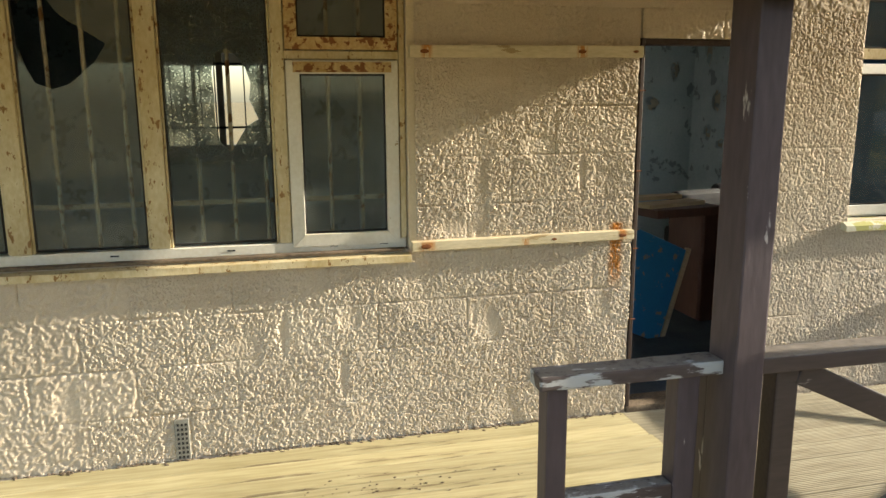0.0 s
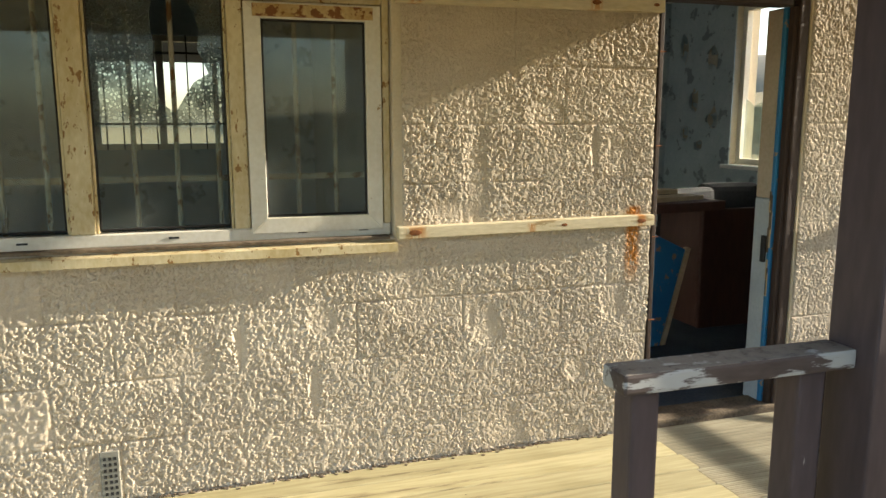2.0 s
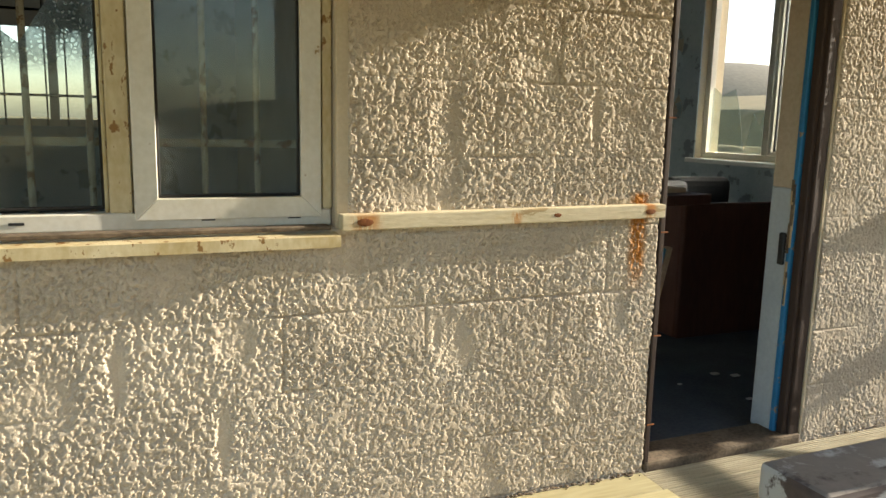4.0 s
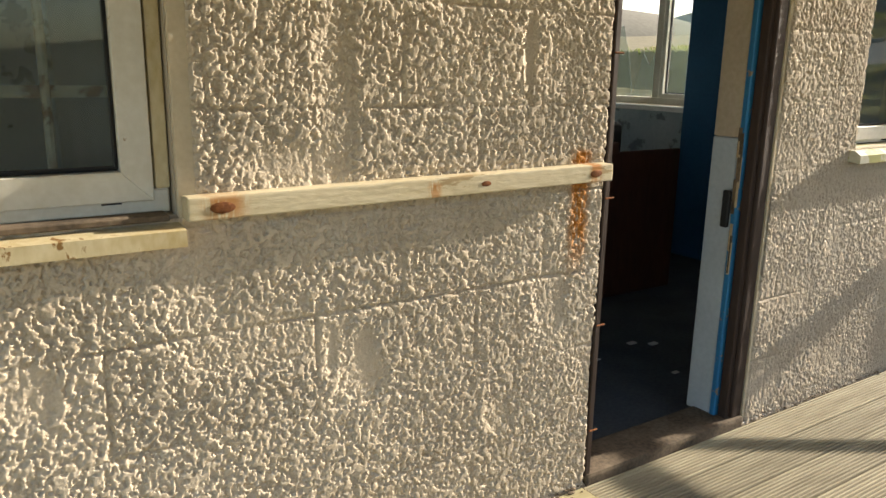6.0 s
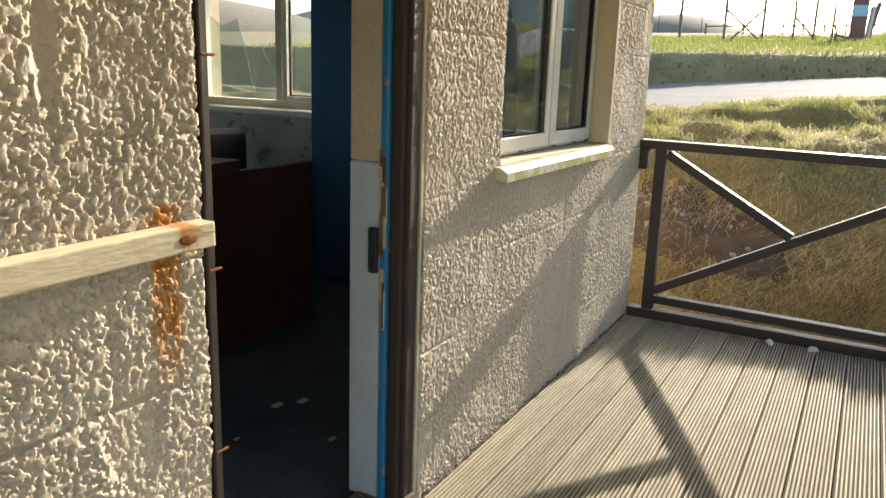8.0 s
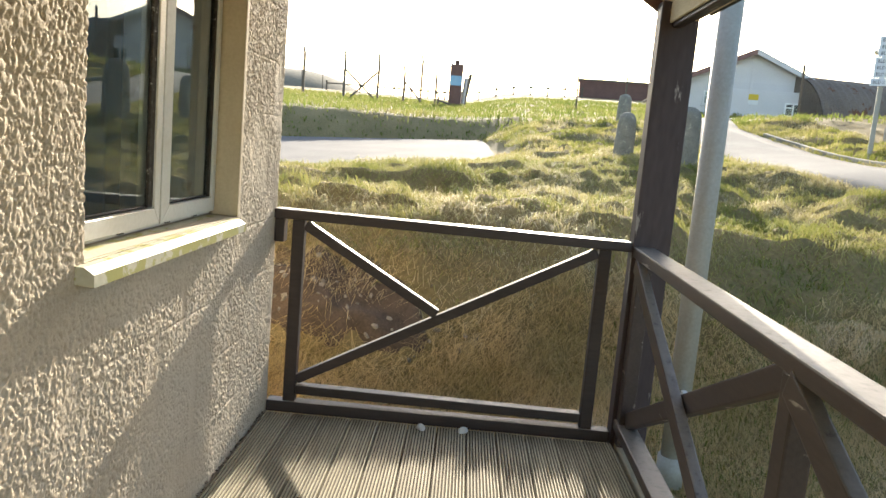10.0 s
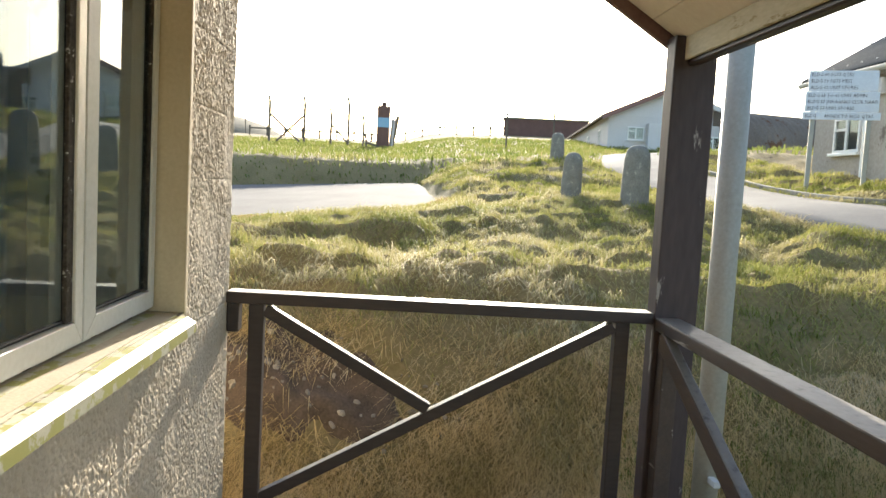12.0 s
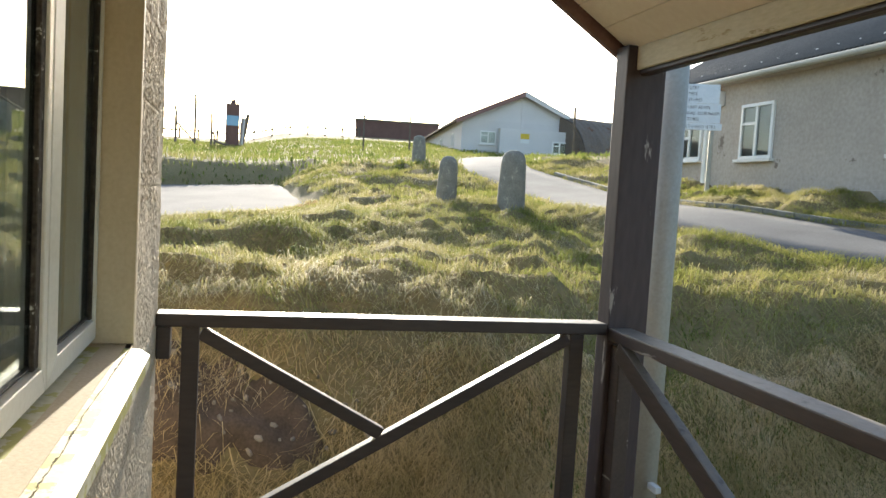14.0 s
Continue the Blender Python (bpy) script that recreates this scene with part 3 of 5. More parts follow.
# ---- windows of the front wall ----
def frame_rect(bm, x0, x1, z0, z1, y0, y1, w, bev=0.006):
    """Four mitred members round an opening."""
    o = [(x0, z0), (x1, z0), (x1, z1), (x0, z1)]
    i = [(x0 + w, z0 + w), (x1 - w, z0 + w), (x1 - w, z1 - w), (x0 + w, z1 - w)]
    for k in range(4):
        j = (k + 1) % 4
        lean = 0.006
        b = bmesh.new()
        a = [(o[k][0], y0 + lean, o[k][1]), (o[j][0], y0 + lean, o[j][1]), (i[j][0], y0, i[j][1]), (i[k][0], y0, i[k][1])]
        panel(b, a, y1 - y0, (0, 1, 0))
        bmesh.ops.bevel(b, geom=list(b.edges), offset=0.002, segments=1, affect="EDGES")
        me = bpy.data.meshes.new("tmp")
        b.to_mesh(me)
        b.free()
        bm.from_mesh(me)
        bpy.data.meshes.remove(me)
    return bm


YF = W + 0.035      # face of the window frames


def glazing(parent, x0, x1, z0, z1, y, material, label=""):
    g = part("pane", boxed(x0, x1, y, y + 0.006, z0, z1), material, parent, label)
    g.visible_shadow = False
    b = bmesh.new()
    frame_rect(b, x0 - 0.004, x1 + 0.004, z0 - 0.004, z1 + 0.004, y - 0.006, y + 0.012, 0.009)
    part("gasket", b, M_GASKET, parent)
    return g


def torn_pane(parent, x0, x1, z0, z1, y, hole, material, label):
    """A pane with a ragged hole: strips of triangles between the border and the hole's rim."""
    bm = bmesh.new()
    cx, cz = hole[0], hole[1]
    n = len(hole[2])
    rim, brd = [], []
    for k in range(n):
        a = 2 * math.pi * k / n
        r = hole[2][k]
        c, s = math.cos(a), math.sin(a)
        rim.append((cx + r * c * hole[3], cz + r * s * hole[4]))
        tx = ((x1 if c > 0 else x0) - cx) / c if abs(c) > 1e-6 else 1e9
        tz = ((z1 if s > 0 else z0) - cz) / s if abs(s) > 1e-6 else 1e9
        t = min(tx, tz)
        brd.append((cx + t * c, cz + t * s))
    for k in range(n):
        j = (k + 1) % n
        pts = [brd[k], brd[j], rim[j], rim[k]]
        a, b = brd[k], brd[j]
        if abs(a[0] - b[0]) > 1e-5 and abs(a[1] - b[1]) > 1e-5:
            corner = (max(a[0], b[0]) if max(a[0], b[0]) > x1 - 1e-4 else min(a[0], b[0]), max(a[1], b[1]) if max(a[1], b[1]) > z1 - 1e-4 else min(a[1], b[1]))
            pts = [a, corner, b, rim[j], rim[k]]
        panel(bm, [(p[0], y, p[1]) for p in pts], 0.005, (0, 1, 0))
    g = part("pane", bm, material, parent, label)
    g.visible_shadow = False
    b = bmesh.new()
    frame_rect(b, x0 - 0.004, x1 + 0.004, z0 - 0.004, z1 + 0.004, y - 0.006, y + 0.012, 0.009)
    part("gasket", b, M_GASKET, parent)
    return g


def window_a():
    w = thing("window_1", (0, 0, 0), "wide white plastic window with rust stains and two smashed panes", "window", kind="structure")
    x0, x1, z0, z1 = WIN_A
    zt = z1
    yb = YF + 0.06
    part("head", boxed(x0 + 0.005, x1 - 0.005, YF, yb, zt - 0.06, zt - 0.004, 0.004), M_PVC, w)
    part("bottom_rail", boxed(x0 + 0.005, x1 - 0.005, YF, yb, z0 + 0.004, z0 + 0.052, 0.004), M_PVC, w)
    for a, b, m in ((x0 + 0.005, x0 + 0.06, M_PVC), (-0.968, -0.882, M_PVC_RUST), (-0.393, -0.311, M_PVC_RUST), (0.17, 0.226, M_PVC_RUST), (0.744, x1 - 0.003, M_PVC_RUST)):
        part("mullion", boxed(a, b, YF - 0.002, yb, z0 + 0.052, zt - 0.06, 0.005, 2), m, w)
        part("mullion_bead", boxed(a - 0.012, a - 0.001, YF + 0.014, yb, z0 + 0.052, zt - 0.06, 0.003), m, w)
        part("mullion_bead", boxed(b + 0.001, b + 0.012, YF + 0.014, yb, z0 + 0.052, zt - 0.06, 0.003), m, w)
    part("transom", boxed(0.226, 0.744, YF, yb, 1.842, 1.880, 0.003), M_PVC_RUST, w)
    b = bmesh.new()
    frame_rect(b, 0.231, 0.739, z0 + 0.030, 1.838, YF - 0.014, YF + 0.04, 0.06)
    c = part("casement", b, M_PVC, w, "opening casement with mitred corners")
    part("stained_head", boxed(0.262, 0.708, YF - 0.0165, YF - 0.0145, 1.784, 1.830, 0.001), M_PVC_HEAD, c, "rust-stained top rail")
    glazing(c, 0.294, 0.676, 1.050, 1.775, YF + 0.006, M_GLASS)
    b = bmesh.new()
    frame_rect(b, 0.231, 0.739, 1.884, zt - 0.06, YF - 0.014, YF + 0.04, 0.055)
    c = part("top_light", b, M_PVC_HEAD, w, "rust-stained top light")
    glazing(c, 0.288, 0.682, 1.942, zt - 0.118, YF + 0.006, M_GLASS)
    zb = z0 + 0.055
    r1 = [0.225, 0.15, 0.125, 0.13, 0.186, 0.195, 0.22, 0.18, 0.13, 0.115, 0.135, 0.175, 0.187, 0.18, 0.17, 0.19]
    torn_pane(w, -0.868, -0.407, zb + 0.01, zt - 0.065, YF + 0.02, (-0.736, 1.90, r1, 1.0, 1.0), M_GLASS, "dirty pane with a jagged hole")
    r2 = [0.75, 0.9, 0.95, 1.0, 1.1, 1.1, 0.85, 0.62, 0.55, 0.62, 0.8, 1.05, 1.15, 0.9, 0.85, 1.15]
    torn_pane(w, -0.297, 0.156, zb + 0.01, zt - 0.065, YF + 0.02, (-0.02, 1.667, r2, 0.115, 0.20), M_GLASS_CRAZED, "crazed safety glass with a tall hole")
    glazing(w, -1.88, -0.985, zb + 0.01, zt - 0.065, YF + 0.02, M_GLASS)
    part("sill", panel(bmesh.new(), [(x0, W - 0.06, 0.905), (x0, YF + 0.05, 0.925), (x0, YF + 0.05, 0.952), (x0, W - 0.06, 0.937)], x1 - x0, (1, 0, 0)), M_PVC_RUST, w, "pale window sill")
    part("sill_board", boxed(x0, x1 - 0.02, W - 0.02, YF - 0.002, 0.950, 0.962, 0.002), M_WOODROT, w, "weathered wooden upper sill")
    for x in (-0.55, -0.05, 0.42, 0.66):
        part("drain_slot", boxed(x - 0.018, x + 0.018, YF - 0.003, YF + 0.01, z0 + 0.026, z0 + 0.033), M_GASKET, w)
    return w


def window_b():
    w = thing("window_2", (0, 0, 0), "white plastic two-light window in a deep cream reveal", "window", kind="structure")
    x0, x1, z0, z1 = WIN_B
    y = W + 0.10
    part("reveal", boxed(x1 - 0.014, x1 + 0.014, W - 0.006, y, z0 + 0.001, z1 - 0.002, 0.003), M_REVEAL, w, "cream-painted reveal")
    x1 = x1 - 0.015
    b = bmesh.new()
    frame_rect(b, x0 + 0.002, x1, z0 + 0.004, z1 - 0.004, y, y + 0.06, 0.035)
    part("window_frame", b, M_PVC_CLEAN, w)
    xm = 3.90
    part("mullion", boxed(xm - 0.02, xm + 0.02, y - 0.001, y + 0.06, z0 + 0.04, z1 - 0.04, 0.004), M_PVC_CLEAN, w)
    for a, c in ((x0 + 0.012, xm - 0.004), (xm + 0.004, x1 - 0.01)):
        b = bmesh.new()
        frame_rect(b, a, c, z0 + 0.018, 1.84 if a < 3.5 else z1 - 0.02, y - 0.022, y + 0.03, 0.055)
        s = part("sash", b, M_PVC_CLEAN, w)
        glazing(s, a + 0.06, c - 0.06, z0 + 0.078, 1.78 if a < 3.5 else z1 - 0.08, y - 0.004, M_GLASS_CLEAN)
        # dark strip: mould plus the shade of the glass rebate, put into its colour
        part("mould", boxed(c - 0.090 if a < 3.5 else c - 0.072, c - 0.0565, y - 0.016, y - 0.0065, z0 + 0.076, 1.78 if a < 3.5 else z1 - 0.08, 0.002), M_MOULD_SHADE, s, "black mould and painted shade along the glazing bead")
    b = bmesh.new()
    frame_rect(b, x0 + 0.012, xm - 0.004, 1.865, z1 - 0.02, y - 0.022, y + 0.03, 0.055)
    s = part("top_light", b, M_PVC_RUST, w)
    glazing(s, x0 + 0.072, xm - 0.064, 1.925, z1 - 0.08, y - 0.004, M_GLASS_CLEAN)
    part("window_sill", panel(bmesh.new(), [(x0 - 0.04, W - 0.05, 0.936), (x0 - 0.04, y, 0.95), (x0 - 0.04, y, 0.986), (x0 - 0.04, W - 0.025, 0.982), (x0 - 0.04, W - 0.05, 0.966)], WIN_B[1] - 0.05 - x0 + 0.04, (1, 0, 0)), M_SILL, w, "pale window sill with yellow moss stains")
    part("inner_board", boxed(x0, x1, y + 0.062, W + T, z0 - 0.01, z0 + 0.02), M_WHITE, w)
    for x in (3.3, 3.66, 4.0, 4.25):
        part("drain_slot", boxed(x - 0.016, x + 0.016, y - 0.003, y + 0.01, z0 + 0.01, z0 + 0.016), M_GASKET, w)


window_a()
window_b()
build_blocks()

# interior grille behind the first window
grille = thing("window_grille", (0, W + T + 0.02, 0), "rust-streaked white security bars inside the window", "grille")
for k in range(17):
    x = -1.85 + 0.152 * k
    part("upright_bar", rod(bmesh.new(), (x, 0, 0.98), (x, 0, 2.28), 0.0095, n=8), M_BAR, grille)
for z in (1.19, 2.15):
    part("cross_bar", boxed(-1.93, 0.76, 0.008, 0.014, z - 0.012, z + 0.012), M_BAR, grille)

# ---- door opening ----
door = thing("door_1", (0, 0, 0), "open doorway with brown frame and chipped blue edge, door missing", "doorway", kind="structure")
x0, x1, z0, z1 = DOOR
part("jamb_left", boxed(x0 + 0.001, x0 + 0.022, W - 0.006, W + T, 0, z1, 0.003), M_JAMB, door, "thin brown jamb")
part("head", boxed(x0 + 0.022, x1 - 0.09, W + 0.01, W + 0.10, z1 - 0.03, z1 - 0.001, 0.004), M_JAMB, door)
part("jamb_right", boxed(x1 - 0.058, x1 - 0.002, W + 0.002, W + 0.050, 0, z1, 0.008, 2), M_JAMB, door, "brown painted jamb")
part("stop", boxed(x1 - 0.082, x1 - 0.059, W + 0.012, W + 0.046, 0, z1 - 0.03, 0.006, 2), M_JAMB, door)
part("blue_edge", boxed(x1 - 0.094, x1 - 0.045, W + 0.0505, W + 0.074, 0.02, z1 - 0.03, 0.004), M_BLUE, door, "chipped bright blue edge")
part("lining_upper", boxed(x1 - 0.088, x1 - 0.002, W + 0.0745, W + T + 0.004, 1.04, z1 - 0.03, 0.004), M_LINING, door, "chipped cream lining")
part("lining_lower", boxed(x1 - 0.090, x1 - 0.002, W + 0.0745, W + T + 0.004, 0.02, 1.038, 0.004), M_LINING_W, door, "pale grey lining")
part("latch_keep", boxed(x1 - 0.108, x1 - 0.0905, W + 0.076, W + 0.104, 0.73, 0.86, 0.004), M_GASKET, door, "black metal latch keep")
srng = random.Random(17)
for k in range(14):
    zc = srng.uniform(0.60, 1.06)
    hh = srng.uniform(0.02, 0.07)
    ya = W + 0.048 + srng.uniform(0, 0.012)
    part("splinter", boxed(x1 - 0.0965 - srng.uniform(0, 0.003), x1 - 0.0945, ya, ya + srng.uniform(0.006, 0.016), zc - hh, zc + hh, 0.0006), M_WOOD if k % 3 else M_WOODROT, door)
part("threshold", boxed(x0, x1, W - 0.012, W + 0.15, -0.02, 0.03, 0.012, 2), M_WOODROT, door, "rotten timber threshold")
for z in (0.18, 0.52, 0.9, 1.3, 1.7):
    part("nail", rod(bmesh.new(), (x0 + 0.03, W - 0.012, z), (x0 - 0.0, W - 0.012, z), 0.003, n=6), M_RUST, door)


# ---- battens across the wall ----
def batten(z0, z1, xa, xb, rusty):
    b = thing("wall_batten", (0, 0, 0), "cream-painted timber batten fixed across the roughcast wall", "batten", "battens on the wall")
    bm = bmesh.new()
    bar(bm, (xa, W - 0.024, (z0 + z1) / 2 - 0.004), (xb, W - 0.024, (z0 + z1) / 2 + 0.004), z1 - z0, 0.048, 0.004, up=(0, 1, 0))
    part("board", bm, M_BATTEN, b)
    for x, r in rusty:
        z = (z0 + z1) / 2 + 0.008 * ((x - xa) / (xb - xa) - 0.5)
        bm = bmesh.new()
        bmesh.ops.create_uvsphere(bm, u_segments=10, v_segments=6, radius=r, matrix=Matrix.Translation((x, W - 0.0485, z)) @ Matrix.Diagonal((1.7, 0.16, 0.75, 1)))
        part("rusty_bolt", bm, M_RUST, b, "rusty bolt head")
    return b


batten(0.953, 1.000, 0.782, 1.934, ((0.85, 0.016), (1.50, 0.009), (1.87, 0.013)))
batten(1.852, 1.908, 0.781, 1.942, ((0.85, 0.013), (1.62, 0.013), (1.90, 0.009)))

# air brick
vent = thing("air_vent", (-0.32, W, 0.10), "grey perforated air brick low in the wall", "vent")
bm = bmesh.new()
box(bm, -0.034, 0.034, -0.012, 0.006, -0.105, 0.105, 0.003)
part("plate", bm, M_CONC, vent)
for i in range(3):
    for j in range(8):
        part("hole", boxed(-0.022 + i * 0.018, -0.012 + i * 0.018, -0.0135, -0.0118, -0.09 + j * 0.023, -0.078 + j * 0.023), M_GASKET, vent)


# ---- deck ----
def board_mesh(length, width, grooved):
    """A deck board along x: worn edges, ribs along its length where it is grooved."""
    prof = []
    n = 10
    if grooved:
        prof.append((0.0, -0.004))
        for k in range(n):
            a = width * (k + 0.12) / n
            b = width * (k + 0.50) / n
            c = width * (k + 0.62) / n
            d = width * (k + 0.98) / n
            prof += [(a, 0.0), (b, 0.0), (c, -0.0055), (d, -0.0055)]
        prof.append((width, -0.004))
    else:
        prof = [(0, -0.004), (0.004, 0), (width * 0.5, 0.0008), (width - 0.004, 0), (width, -0.004)]
    prof = [(0, -0.028)] + prof + [(width, -0.028)]
    bm = bmesh.new()
    a = [bm.verts.new((0, p[0], p[1])) for p in prof]
    b = [bm.verts.new((length, p[0], p[1])) for p in prof]
    for i in range(len(prof) - 1):
        f = bm.faces.new((a[i], b[i], b[i + 1], a[i + 1]))
        # groove floors get the second, darker material
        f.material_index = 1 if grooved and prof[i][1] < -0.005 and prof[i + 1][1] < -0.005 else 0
    bm.faces.new(a)
    bm.faces.new(b[::-1])
    bmesh.ops.recalc_face_normals(bm, faces=bm.faces)
    me = bpy.data.meshes.new("deck_board")
    bm.to_mesh(me)
    bm.free()
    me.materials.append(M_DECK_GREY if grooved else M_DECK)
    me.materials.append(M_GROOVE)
    return me


deck = thing("deck", (0, 0, 0), "weathered timber porch decking, grooved boards at the far end", "deck", kind="structure")
part("joists", boxed(-3.9, 5.0, 1.86, W + 0.005, -0.16, -0.04), M_WOODROT, deck)
BW = 0.1385
rng = random.Random(7)
n_rows = 12
for r in range(n_rows):
    y = W - 0.012 - (r + 1) * BW
    cut = 1.93 + 0.012 * (r % 3)
    for a, b, g in ((-3.9, cut, False), (cut, 4.985, True)):
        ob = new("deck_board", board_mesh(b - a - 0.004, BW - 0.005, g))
        ob.location = (a, y, rng.uniform(-0.0015, 0.0015))
        ob.parent = deck
part("edge_board", boxed(0.74, 5.0, 1.775, 1.875, -0.035, 0.0, 0.005), M_DECK_GREY, deck, "plain edge board")
part("skirt", boxed(0.74, 5.02, 1.74, 1.772, -0.42, -0.01, 0.005), M_BROWN_X, deck)


# ---- posts and railings ----
def post(x0, x1, y0, y1, z0, z1, label):
    p = thing("porch_post", ((x0 + x1) / 2, (y0 + y1) / 2, z0), label, "post", "porch posts")
    bm = bmesh.new()
    bar(bm, (0, 0, 0), (0, 0, z1 - z0), x1 - x0, y1 - y0, 0.006, up=(0, -1, 0))
    part("timber", bm, M_BROWN, p)
    return p


post(1.380, 1.476, 1.855, 1.985, -0.4, EAVE_Z + 0.12, "tall brown porch post with flaking paint and pale streaks")
post(5.005, 5.10, 1.725, 1.895, -0.4, EAVE_Z + 0.15, "tall dark brown corner post at the end of the deck")

east_rail = thing("deck_railing", (5.05, 0, 0), "dark brown timber end railing with V-shaped braces", "railing", "deck railings")


def rail_e(name, p, q, w, h, up=(0, 0, 1), label=""):
    return part(name, bar(bmesh.new(), p, q, w, h, 0.005, up=up), M_BROWN_Y, east_rail, label)


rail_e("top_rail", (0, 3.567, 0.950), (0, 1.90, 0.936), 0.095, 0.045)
rail_e("wall_block", (0, 3.542, 0.815), (0, 3.542, 0.926), 0.075, 0.045, (0, 1, 0))
rail_e("upright", (0, 3.455, 0.04), (0, 3.455, 0.925), 0.055, 0.058, (0, 1, 0))
rail_e("upright", (0, 2.015, 0.04), (0, 2.015, 0.913), 0.055, 0.058, (0, 1, 0))
rail_e("bottom_rail", (0, 3.425, 0.10), (0, 2.046, 0.09), 0.06, 0.045)
rail_e("base_plate", (0, 3.56, 0.012), (0, 1.90, 0.012), 0.07, 0.055)
rail_e("long_brace", (0, 3.423, 0.150), (0, 2.048, 0.892), 0.045, 0.046)
rail_e("short_brace", (0, 3.423, 0.902), (0, 2.775, 0.530), 0.045, 0.046)

south = thing("deck_railing", (0, 1.945, 0), "weathered brown timber side railing with crossed braces", "railing", "deck railings")


def rail_s(name, p, q, w, h, up=(0, 0, 1), label=""):
    return part(name, bar(bmesh.new(), p, q, w, h, 0.006, up=up), M_BROWN_X, south, label)


south.matrix_world = pose(0, 1.945, 0, 0, 0, -1.15)


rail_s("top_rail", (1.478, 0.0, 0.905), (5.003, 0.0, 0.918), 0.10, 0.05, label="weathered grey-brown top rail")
rail_s("bottom_rail", (1.478, 0.0, 0.09), (5.003, 0.0, 0.09), 0.09, 0.045)
for x in (1.58, 3.24, 4.965):
    rail_s("upright", (x, 0.0, 0.0), (x, 0.0, 0.879), 0.075, 0.065, (0, 1, 0))
for a, b in ((1.62, 3.20), (3.28, 4.92)):
    rail_s("brace", (a, -0.012, 0.87), (b, -0.012, 0.135), 0.045, 0.075)
    rail_s("brace", (a, 0.034, 0.135), (b, 0.034, 0.87), 0.04, 0.075)

stub = thing("handrail_stub", (0, 1.945, 0), "short brown handrail beside the steps with flaking white paint", "railing", "deck railings")
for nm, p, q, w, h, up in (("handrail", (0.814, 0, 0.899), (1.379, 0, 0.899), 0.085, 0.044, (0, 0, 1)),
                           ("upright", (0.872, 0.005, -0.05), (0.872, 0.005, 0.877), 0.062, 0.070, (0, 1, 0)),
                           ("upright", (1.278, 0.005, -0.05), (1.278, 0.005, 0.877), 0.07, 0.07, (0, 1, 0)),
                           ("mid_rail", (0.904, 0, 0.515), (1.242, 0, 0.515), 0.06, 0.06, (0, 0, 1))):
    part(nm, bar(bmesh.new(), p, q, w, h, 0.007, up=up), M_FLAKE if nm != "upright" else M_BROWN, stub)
part("packer", bar(bmesh.new(), (1.425, 0.064, -0.05), (1.425, 0.064, 0.885), 0.085, 0.045, 0.005, up=(0, 1, 0)), M_BROWN, stub)

# downpipe outside the corner post
pipe = thing("downpipe", (5.30, 1.50, -0.32), "thick grey plastic soil pipe beside the corner post", "pipe")
part("pipe", rod(bmesh.new(), (0, 0, 0.12), (0, 0, 2.50), 0.057, n=28), M_PIPE, pipe, smooth=True)
part("collar", rod(bmesh.new(), (0, 0, 0.0), (0, 0, 0.16), 0.07, n=28), M_PIPE, pipe, smooth=True)
part("bracket", boxed(-0.12, -0.03, -0.015, 0.015, 0.50, 0.53, 0.003), M_WHITE, pipe)


# ---- ground: one sheet, a hollow round the building, a bank, then rising turf ----
def pad_z(x, y):
    return 0.77 + 0.0905 * (x - 15.8) + 0.072 * (5.68 - y)


ROAD = ((0.0, -4.1), (4.0, -4.1), (7.5, -3.6), (9.0, -3.1), (10.5, -2.65), (12.0, -2.4), (14.5, -2.75), (17.0, -3.0), (20.5, -3.0), (25.0, -4.2), (33.0, -9.0))


def road_dist(x, y):
    d = np.full(np.shape(x), 1e9)
    for (ax, ay), (bx, by) in zip(ROAD[:-1], ROAD[1:]):
        ux, uy = bx - ax, by - ay
        t = np.clip(((x - ax) * ux + (y - ay) * uy) / (ux * ux + uy * uy), 0, 1)
        d = np.minimum(d, np.hypot(x - ax - t * ux, y - ay - t * uy))
    return d


def in_pad(x, y):
    """1 on the concrete hardstanding, 0 well outside it."""
    left = 15.2 + 0.25 * (6 - y)
    far = 21.3 - 0.1 * (6 - y)
    south_edge = 1.6 + 0.12 * (x - 15.5)
    return np.clip((x - left) / 0.4, 0, 1) * np.clip((far - x) / 0.4, 0, 1) * np.clip((y - south_edge) / 0.4, 0, 1) * np.clip((40 - y) / 2, 0, 1)


